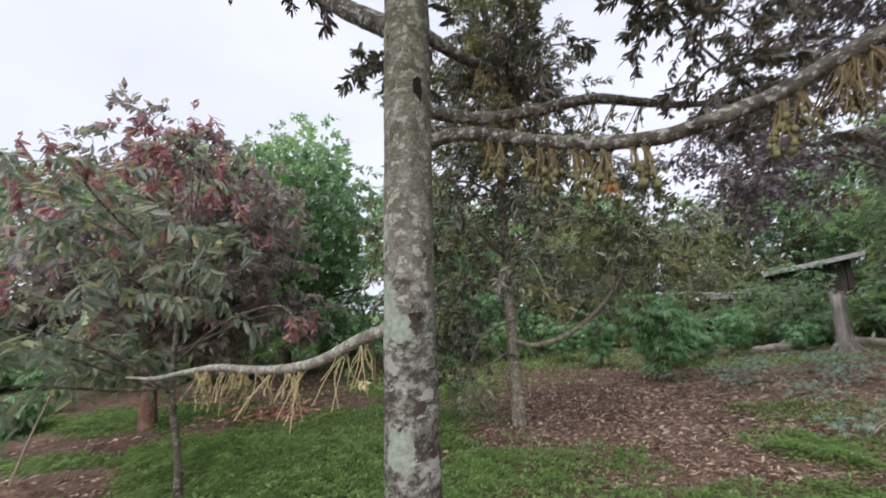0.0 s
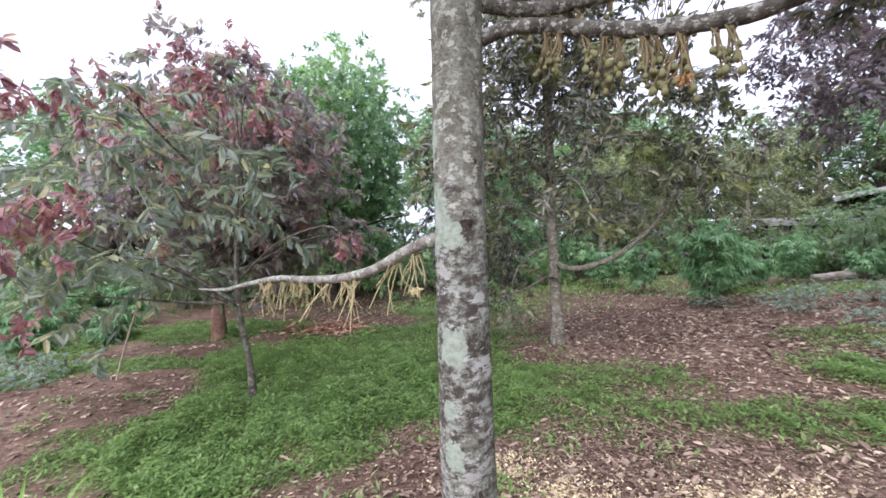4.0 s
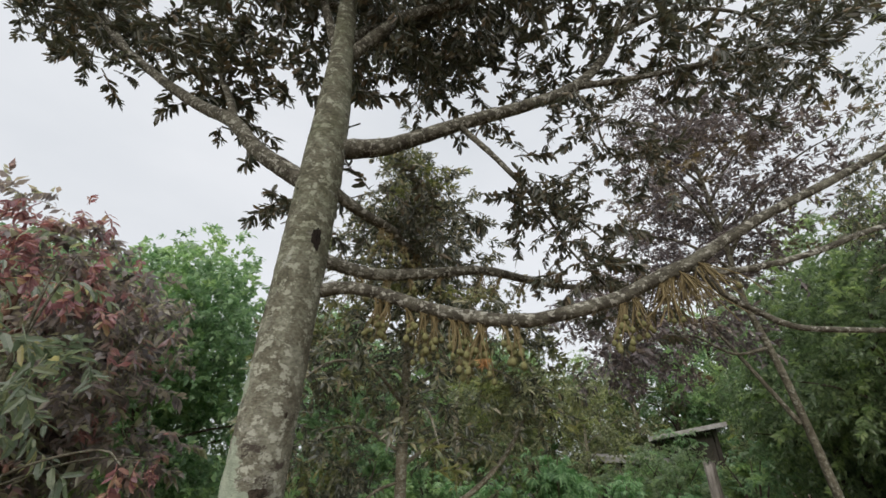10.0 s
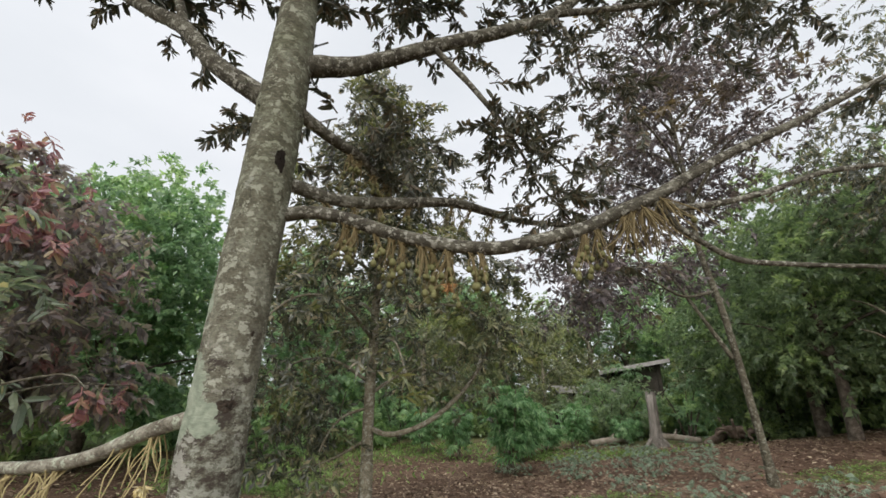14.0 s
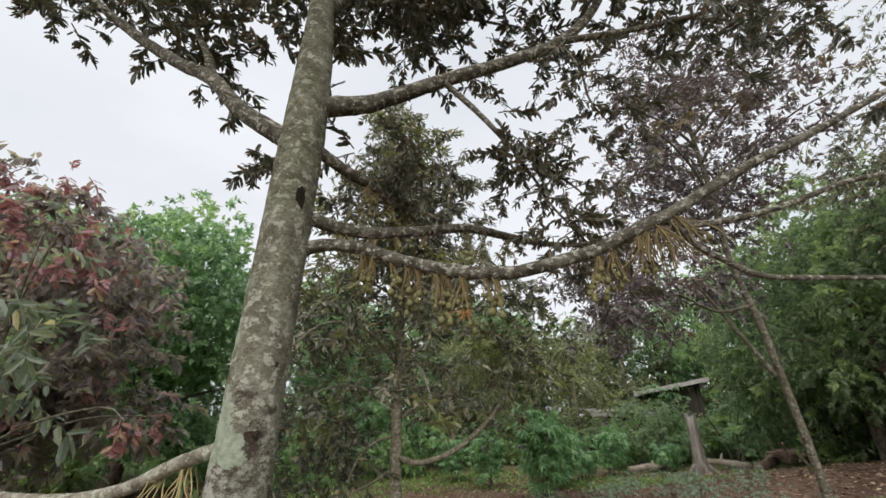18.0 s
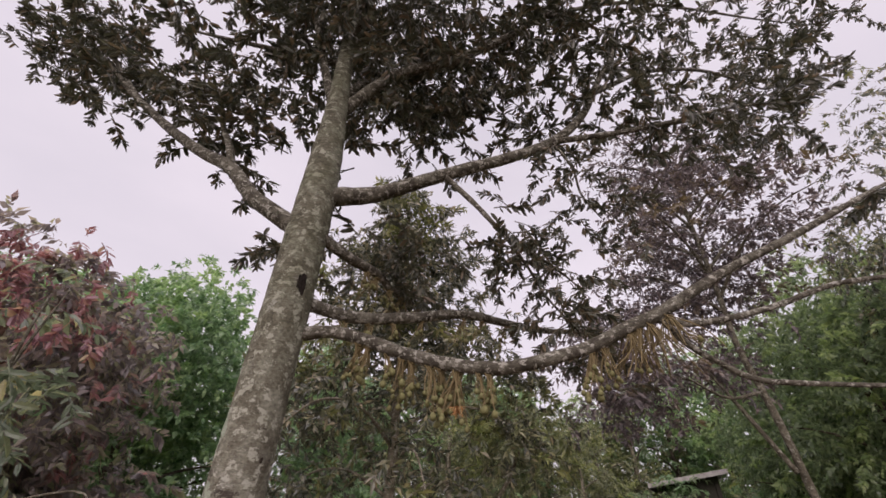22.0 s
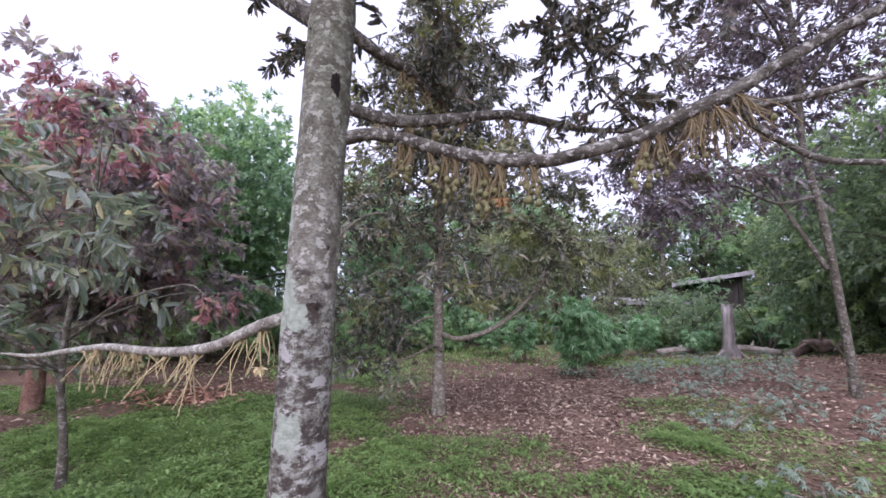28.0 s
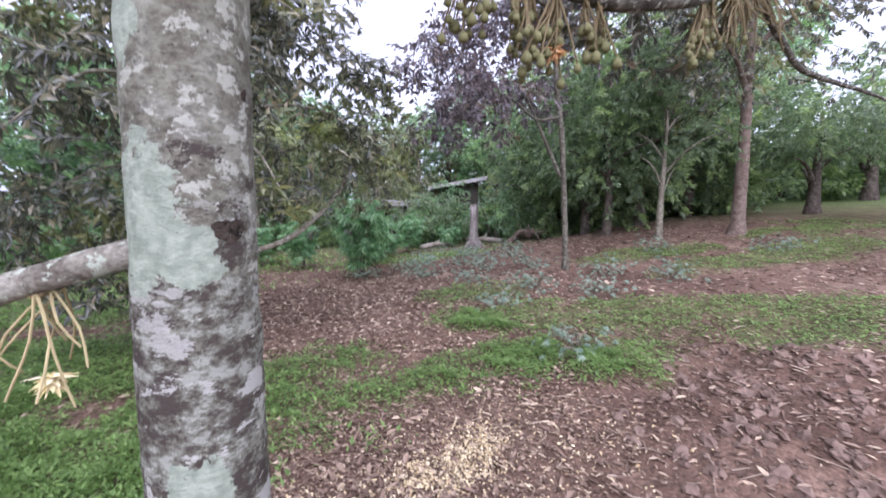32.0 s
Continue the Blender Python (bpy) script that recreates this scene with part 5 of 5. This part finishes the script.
# undergrowth that closes the view between the trunks
up_poses = cloud((0, 0, 0.95), (1.5, 1.2, 1.0), 260, 0.9, lumps=12) + cloud((0, 0, 0.5), (1.4, 1.1, 0.5), 90, 0.9)
shrub = root("shrub", (-2.2, 12.8, 0), "rounded green shrub in the undergrowth", "shrub", "undergrowth shrubs")
for i in range(5):
    a = i * 1.25
    part("stem", tube([(0.1 * math.cos(a), 0.1 * math.sin(a), -0.05), (0.4 * math.cos(a), 0.4 * math.sin(a), 0.8), (0.8 * math.cos(a), 0.8 * math.sin(a), 1.4)], [0.03, 0.02, 0.008], 6, 0.15), M["bark_dark"], shrub)
part("foliage", spread(GK, up_poses), M["green"], shrub, "", "stuff")
dark_shrub = copy_thing(shrub, Matrix.Translation(on_ground(9.3, 15.0)))
for ob in dark_shrub.children:
    if ob.name.startswith("foliage"):
        ob.data = ob.data.copy()
        ob.data.materials[0] = M["darkgreen"]
tagged(dark_shrub, "rounded dark green shrub in the undergrowth", group="dark undergrowth shrubs")
for i, (kind, px, py, s) in enumerate([(shrub, 0.2, 14.5, 1.1), (shrub, 2.2, 15.2, 0.9), (shrub, -3.6, 14.2, 1.2), (dark_shrub, -6.2, 12.2, 1.1), (shrub, -12.3, 11.6, 1.15), (shrub, -13.7, 11.0, 1.0), (shrub, -8.6, 11.4, 1.1), (shrub, -11.2, 10.6, 0.62), (shrub, -12.6, 8.0, 1.0), (dark_shrub, -0.9, 17.5, 1.4),
                                       (dark_shrub, 9.8, 14.0, 1.0), (dark_shrub, 8.9, 13.3, 0.8), (dark_shrub, 11.2, 14.2, 0.8), (shrub, 6.6, 15.6, 0.55), (dark_shrub, 4.4, 16.8, 1.2), (shrub, 11.6, 13.0, 1.1), (shrub, 11.3, 15.8, 1.3), (dark_shrub, 12.3, 15.7, 1.3), (dark_shrub, 12.0, 10.6, 0.6), (dark_shrub, 13.4, 9.4, 0.8), (dark_shrub, 14.4, 7.6, 0.8), (dark_shrub, 14.6, 5.6, 1.0),
                                       (dark_shrub, 16.5, 6.8, 1.4), (dark_shrub, 18.5, 5.4, 1.4), (dark_shrub, 13.5, 11.5, 1.3), (shrub, 3.0, 19.5, 1.4), (shrub, 8.4, 20.5, 1.3), (dark_shrub, 16.0, 15.0, 1.5), (shrub, -15.0, 6.0, 1.2), (dark_shrub, -16.0, 2.0, 1.3),
                                       (dark_shrub, 20.5, 2.4, 1.5), (shrub, 21.0, -1.0, 1.5), (dark_shrub, 24.5, 5.5, 2.0), (shrub, 25.0, 3.2, 2.0), (dark_shrub, 23.5, 7.5, 1.8), (dark_shrub, 17.6, 10.6, 1.5), (dark_shrub, 17.0, 8.8, 1.3), (dark_shrub, 17.4, 12.6, 1.5)]):
    copy_thing(kind, Matrix.Translation(on_ground(px, py)) @ Matrix.Rotation(i * 1.3, 4, "Z") @ Matrix.Scale(s, 4))

# ---------------------------------------------------------------- plants near the ground


def palmate(count, low, high):
    """Hand-shaped leaves: fingers from one point."""
    out = []
    for _ in range(count):
        fingers = 7
        c = np.zeros((fingers, 3))
        ang = np.linspace(-1.9, 1.9, fingers)
        size = (low + (high - low) * rng.random()) * (1 - 0.25 * abs(ang) / 1.9)
        v, f = leaves(c, np.stack([np.cos(ang), np.sin(ang), -0.25 - 0.2 * rng.random(fingers)], 1), np.tile([0.0, 0, 1], (fingers, 1)), size, size * 0.26)
        out.append((v, f))
    return out


FINGERED = palmate(5, 0.13, 0.2)
FINGERED_SMALL = palmate(4, 0.045, 0.08)


def cassava(place, height, stems, label="cassava bush with hand-shaped fresh green leaves", seed=1, leaves_each=26, wide=0.35, leaf="cassava"):
    r = np.random.default_rng(seed)
    top = root("cassava_plant", place, label, "shrub", "cassava plants")
    lv = []
    for _ in range(stems):
        a, w = r.random() * 6.28, wide * r.random()
        tip = (math.cos(a) * w, math.sin(a) * w, height * (0.75 + 0.3 * r.random()))
        part("stem", tube([(0.04 * math.cos(a), 0.04 * math.sin(a), -0.03), (tip[0] * 0.5, tip[1] * 0.5, tip[2] * 0.5), tip], [0.014, 0.011, 0.006], 6, 0.1), M["bark_grey"], top)
        for _ in range(leaves_each):
            u = 0.3 + 0.7 * r.random()
            b = r.random() * 6.28
            reach = 0.12 + 0.22 * r.random()
            p = np.array([tip[0] * u + math.cos(b) * reach, tip[1] * u + math.sin(b) * reach, tip[2] * u + 0.08 * r.normal()])
            v, f = (FINGERED_SMALL if leaf == "weed" else FINGERED)[int(r.integers(4))]
            lv.append((v @ np.array(turn(b, -0.35 + 0.25 * r.normal(), 0.3 * r.normal())).T + p, f))
    part("foliage", joined(lv), M[leaf], top, "", "stuff")
    return top


for i, (px, py, h, s) in enumerate([(3.5, 8.95, 1.6, 13), (4.3, 10.2, 1.2, 7), (4.9, 10.9, 1.2, 6), (3.2, 11.3, 1.3, 5), (5.6, 11.6, 1.0, 5), (6.6, 12.0, 1.1, 5), (7.6, 13.2, 1.1, 5), (5.8, 13.6, 1.3, 5), (2.6, 12.6, 1.2, 4),
                                    (-7.6, 6.2, 0.7, 4), (-8.4, 7.2, 0.8, 4), (-6.9, 6.9, 0.5, 3), (-9.4, 6.0, 1.2, 4), (-7.8, 8.2, 1.1, 4), (8.6, 12.4, 0.7, 4), (9.6, 13.2, 0.8, 4)]):
    cassava(on_ground(px, py), h, s, seed=60 + i, leaves_each=34, wide=0.6 if i == 0 else 0.4)
for i, (px, py) in enumerate([(4.3, 6.3), (5.2, 7.1), (6.0, 8.2), (4.1, 7.6), (5.0, 9.0), (3.12, 3.72), (6.9, 9.6), (4.6, 5.4), (5.6, 6.2), (6.4, 7.4), (5.5, 8.1), (3.6, 5.2), (4.9, 4.6), (5.9, 5.0), (3.5, 8.9), (7.4, 8.4), (6.2, 4.1), (7.2, 10.6), (5.7, 9.8), (4.5, 8.4), (-6.2, 4.8), (-5.6, 4.9), (-5.8, 4.35), (-6.5, 5.3), (-5.9, 5.4), (-6.8, 4.7), (-6.4, 4.3), (-7.1, 5.4), (7.9, 5.2), (8.8, 3.4)]):
    cassava(on_ground(px, py), 0.18, 5, "low weed with pale bluish green leaves", 90 + i, 13, 0.5, "weed")

def banana(place, height, seed):
    """A thick pale stem with broad arching leaves, each torn along its edge."""
    r = np.random.default_rng(seed)
    top = root("banana_plant", place, "banana plant with broad pale green leaves", "plant", "banana plants")
    smooth(part("stem", tube([(0, 0, -0.05), (0.01, 0, height * 0.3), (0.02, 0.02, height * 0.55)], [0.07, 0.06, 0.035], 10, 0.1, 0.02), M["cassava"], top))
    for i in range(7):
        a, ln = i * 2.4 + 0.5 * r.random(), height * (0.6 + 0.25 * r.random())
        u = np.linspace(0, 1, 15)
        arch = 0.45 + 0.4 * r.random()
        out = np.array([math.cos(a), math.sin(a), 0])
        side = np.array([-math.sin(a), math.cos(a), 0])
        line = np.array([0.02, 0.02, height * 0.5]) + out * (u * ln * arch)[:, None] + np.array([0, 0, 1]) * (ln * (0.95 * u - 0.85 * arch * u ** 2.3))[:, None]
        w = 0.16 * height / 1.6 * np.sin(np.pi * np.clip(u * 0.9 + 0.06, 0, 1)) ** 0.7 * (u > 0.12)
        torn = 1 - 0.3 * (r.random(15) > 0.7)
        dip = np.array([0, 0, -0.25])
        v = np.concatenate([line + (side + dip) * (w * torn)[:, None], line, line + (-side + dip) * (w * torn[::-1])[:, None]])
        f = [(k, k + 15, k + 16, k + 1) for k in range(14)] + [(k + 15, k + 30, k + 31, k + 16) for k in range(14)]
        smooth(part("banana_leaf", (v, f), M["banana"], top))


for px, py, h, seed in ((-8.3, 5.7, 1.7, 3), (-9.3, 6.7, 2.0, 4), (-9.0, 5.0, 1.5, 5)):
    banana(on_ground(px, py), h, seed)
stake = root("stake", (-4.73, 5.07, 0), "thin pale bamboo stake leaning in the soil", "stake")
part("pole", tube([(0, 0, -0.05), (0.2, 0.0, 0.5), (0.42, 0.02, 1.05)], [0.012, 0.011, 0.009], 6, 0.1, 0.02), M["stick"], stake)

# strap-leaved clump by the path
top = root("strap_leaf_clump", (-2.22, 2.36, 0), "clump of long arching yellow-green strap leaves with dry ones", "plant")
for i in range(28):
    dry = i % 4 == 3
    a, ln = (rng.random() * 6.28 if not dry else 2.2 + 2.4 * rng.random()), 0.4 + 0.3 * rng.random()
    s = np.linspace(0, 1, 9)
    arch = (0.25 + 0.5 * rng.random()) if not dry else 0.75 + 0.2 * rng.random()
    line = np.stack([math.cos(a) * (s * ln * arch + 0.03), math.sin(a) * (s * ln * arch + 0.03), ln * (s - (0.5 + 0.25 * rng.random()) * arch * s ** 2.4)], 1)
    w = 0.014 * np.sin(np.pi * np.clip(s * 0.86 + 0.12, 0, 1))
    side = np.array([-math.sin(a), math.cos(a), 0])
    v = np.concatenate([line - side * w[:, None], line + np.array([0, 0, -0.006]), line + side * w[:, None]])
    f = [(k, k + 9, k + 10, k + 1) for k in range(8)] + [(k + 9, k + 18, k + 19, k + 10) for k in range(8)]
    part("strap_leaf", (v, f), M["dry_strap" if dry else "pandan"], top, "dry straw-coloured leaf" if dry else "")

# ---------------------------------------------------------------- stump, logs, house
top = root("tree_stump", on_ground(8.7, 11.1), "tall weathered grey stump with spreading roots", "stump")
ang = np.linspace(0, 2 * np.pi, 28, endpoint=False)
verts, faces = [], []
heights = (-0.1, 0.08, 0.3, 0.6, 1.0, 1.38)
for k, z in enumerate(heights):
    flare = 0.125 + 0.1 * math.exp(-max(z, 0) * 7)
    rr = flare * (1 + (0.35 * math.exp(-max(z, 0) * 4) + 0.07) * np.sin(6 * ang + 0.4 * z) + 0.03 * rng.normal(size=28))
    zz = z + (0.05 * np.sin(3 * ang) + 0.02 * rng.normal(size=28) if k == 5 else 0)
    verts += list(np.stack([rr * np.cos(ang), rr * np.sin(ang), zz + 0 * ang], 1))
for k in range(5):
    faces += [(k * 28 + j, k * 28 + (j + 1) % 28, (k + 1) * 28 + (j + 1) % 28, (k + 1) * 28 + j) for j in range(28)]
verts.append((0, 0, 1.33))
faces += [(5 * 28 + j, 5 * 28 + (j + 1) % 28, len(verts) - 1) for j in range(28)]
smooth(part("stump_body", (verts, faces), M["stump"], top))
for a in (0.4, 1.7, 3.0, 4.4, 5.6):
    smooth(part("root", tube([(0.16 * math.cos(a), 0.16 * math.sin(a), 0.2), (0.3 * math.cos(a), 0.3 * math.sin(a), 0.05), (0.42 * math.cos(a + 0.1), 0.42 * math.sin(a + 0.1), -0.04)], [0.055, 0.045, 0.025], 8, 0.06, 0.05), M["stump"], top))


def log(place, a, length, r, material, label):
    top = root("log", place, label, "log")
    d = np.array([math.cos(a), math.sin(a), 0.06])
    smooth(part("log_body", tube([tuple(-d * length / 2), tuple(d * 0.05 + np.array([0, 0, 0.03])), tuple(d * length / 2)], [r, r * 0.95, r * 0.8], 12, 0.08, 0.06), material, top))
    smooth(part("broken_limb", tube([(0, 0, 0), (0.1, 0.05, r * 1.6), (0.2, 0.12, r * 2.4)], [r * 0.5, r * 0.4, r * 0.25], 8, 0.05, 0.06), material, top))


log(on_ground(10.7, 11.1, 0.1), 0.5, 1.6, 0.12, M["bark_brown"], "fallen brown trunk on the ground")
log(on_ground(10.3, 12.2, 0.12), 2.6, 1.4, 0.1, M["log"], "bleached grey log lying by the stump")
log(on_ground(8.2, 12.4, 0.1), 0.1, 1.5, 0.09, M["log"], "bleached grey log lying among weeds")
top = root("uprooted_stump", on_ground(10.9, 10.6), "dark uprooted stump with splayed roots", "stump")
for i in range(9):
    a = i * 0.75
    smooth(part("root", tube([(0, 0, 0.25), (0.25 * math.cos(a), 0.25 * math.sin(a), 0.3 + 0.1 * math.sin(3 * a)), (0.55 * math.cos(a), 0.55 * math.sin(a), 0.12 + 0.25 * (i % 3))], [0.14, 0.07, 0.02], 8, 0.06, 0.08), M["bark_brown"], top))


def box(x0, x1, y0, y1, z0, z1):
    v = [(x, y, z) for z in (z0, z1) for y in (y0, y1) for x in (x0, x1)]
    return v, [(0, 2, 3, 1), (4, 5, 7, 6), (0, 1, 5, 4), (2, 6, 7, 3), (0, 4, 6, 2), (1, 3, 7, 5)]


def corrugated(length, depth, pitch_up, thick=0.012, waves=40):
    n = waves * 4
    x = np.linspace(-length / 2, length / 2, n + 1)
    h = 0.02 * np.cos(np.arange(n + 1) * np.pi / 2)
    rows = []
    for y, z in ((-depth / 2, 0.0), (depth / 2, pitch_up)):
        for t in (0, -thick):
            rows.append(np.stack([x, 0 * x + y, z + h + t], 1))
    v = np.concatenate(rows)
    k = n + 1
    f = []
    for i in range(n):
        f += [(i, i + 1, 2 * k + i + 1, 2 * k + i), (k + i, 3 * k + i, 3 * k + i + 1, k + i + 1), (i, k + i, k + i + 1, i + 1), (2 * k + i, 2 * k + i + 1, 3 * k + i + 1, 3 * k + i)]
    f += [(0, 2 * k, 3 * k, k), (n, k + n, 3 * k + n, 2 * k + n)]
    return v, f


def shed(place, rz, length, depth, eave, pitch, label, cover="roof"):
    """A low open-sided farm building with a sheet roof."""
    top = root("farm_shed", place, label, "building")
    top.rotation_euler = (0, 0, radians(rz))
    rv, rf = corrugated(length, depth, pitch)
    part("roof", (np.array(rv) + np.array([0, 0, eave]), rf), M[cover], top, "pale corrugated roof sheets" if cover == "pale_roof" else "grey corrugated roof sheets")
    if eave < 1.8:
        part("front_wall", box(-length / 2 + 0.2, length / 2 - 0.2, -depth / 2 + 0.4, -depth / 2 + 0.5, -0.2, eave - 0.03), M["fascia"], top, "weathered grey boards")
    part("wall", box(-length / 2 + 0.4, length / 2 - 0.4, depth / 2 - 0.5, depth / 2 - 0.36, -0.2, eave + pitch * 0.8), M["wall"], top)
    for x0 in (-length / 2 + 0.4, length / 2 - 0.54):
        v, f = box(x0, x0 + 0.14, -depth / 2 + 0.4, depth / 2 - 0.52, -0.2, eave - 0.04)
        v = np.array(v)
        v[4:, 2] += (v[4:, 1] + depth / 2) * pitch / depth
        part("wall", (v, f), M["wall"], top)
    tilt = pitch / depth
    for x0 in (-length / 2 - 0.03, length / 2 + 0.002):
        v, f = box(x0, x0 + 0.028, -depth / 2, depth / 2, eave - 0.13, eave + 0.03)
        part("fascia", (np.array(v) + np.array([0, 0, 1]) * ((np.array(v)[:, 1:2] + depth / 2) * tilt), f), M["fascia"], top, "pale board along the roof edge")
    part("fascia", box(-length / 2, length / 2, -depth / 2 - 0.03, -depth / 2 - 0.003, eave - 0.15, eave + 0.025), M["fascia"], top, "pale board along the roof edge")
    for i in range(5):
        px = -length / 2 + 0.3 + i * (length - 0.6) / 4
        part("post", box(px - 0.06, px + 0.06, -depth / 2 + 0.25, -depth / 2 + 0.37, -0.2, eave - 0.02), M["timber"], top)
    part("beam", box(-length / 2 + 0.1, length / 2 - 0.1, -depth / 2 + 0.26, -depth / 2 + 0.36, eave - 0.16, eave - 0.03), M["timber"], top)
    return top


shed(on_ground(13.2, 17.2), -128, 3.6, 2.7, 2.18, 0.5, "low farm building with grey sheet roof behind the trees")
# second, low shed is added in place of a far band of pale-lit weeds
shed(on_ground(10.6, 17.6), -8, 2.8, 2.0, 1.5, 0.16, "low flat-roofed shed standing in for a band of pale-lit weeds")
shed(on_ground(-14.3, 13.4), 42, 3.0, 2.6, 2.3, 1.2, "far farm shed with pale sheet roof among trees", "pale_roof")

# long slope far off beyond the shed
hu, hv = np.meshgrid(np.linspace(-1, 1, 40), np.linspace(-1, 1, 24))
hz = 24 * np.clip(1 - hu ** 2, 0, 1) * np.clip(1 - hv ** 2, 0, 1) * (1 + 0.08 * np.sin(7 * hu + 2 * hv)) - 1.0
hx, hy = hu * 80, hv * 40
ha = radians(42)
hverts = np.stack([-140 + hx * math.cos(ha) - hy * math.sin(ha), 125 + hx * math.sin(ha) + hy * math.cos(ha), hz], -1).reshape(-1, 3)
hi = np.arange(40 * 24).reshape(24, 40)
tagged(smooth(part("hill", (hverts, np.stack([hi[:-1, :-1], hi[:-1, 1:], hi[1:, 1:], hi[1:, :-1]], -1).reshape(-1, 4).tolist()), M["hill"])), "distant pale green hillside", "hill", kind="structure")
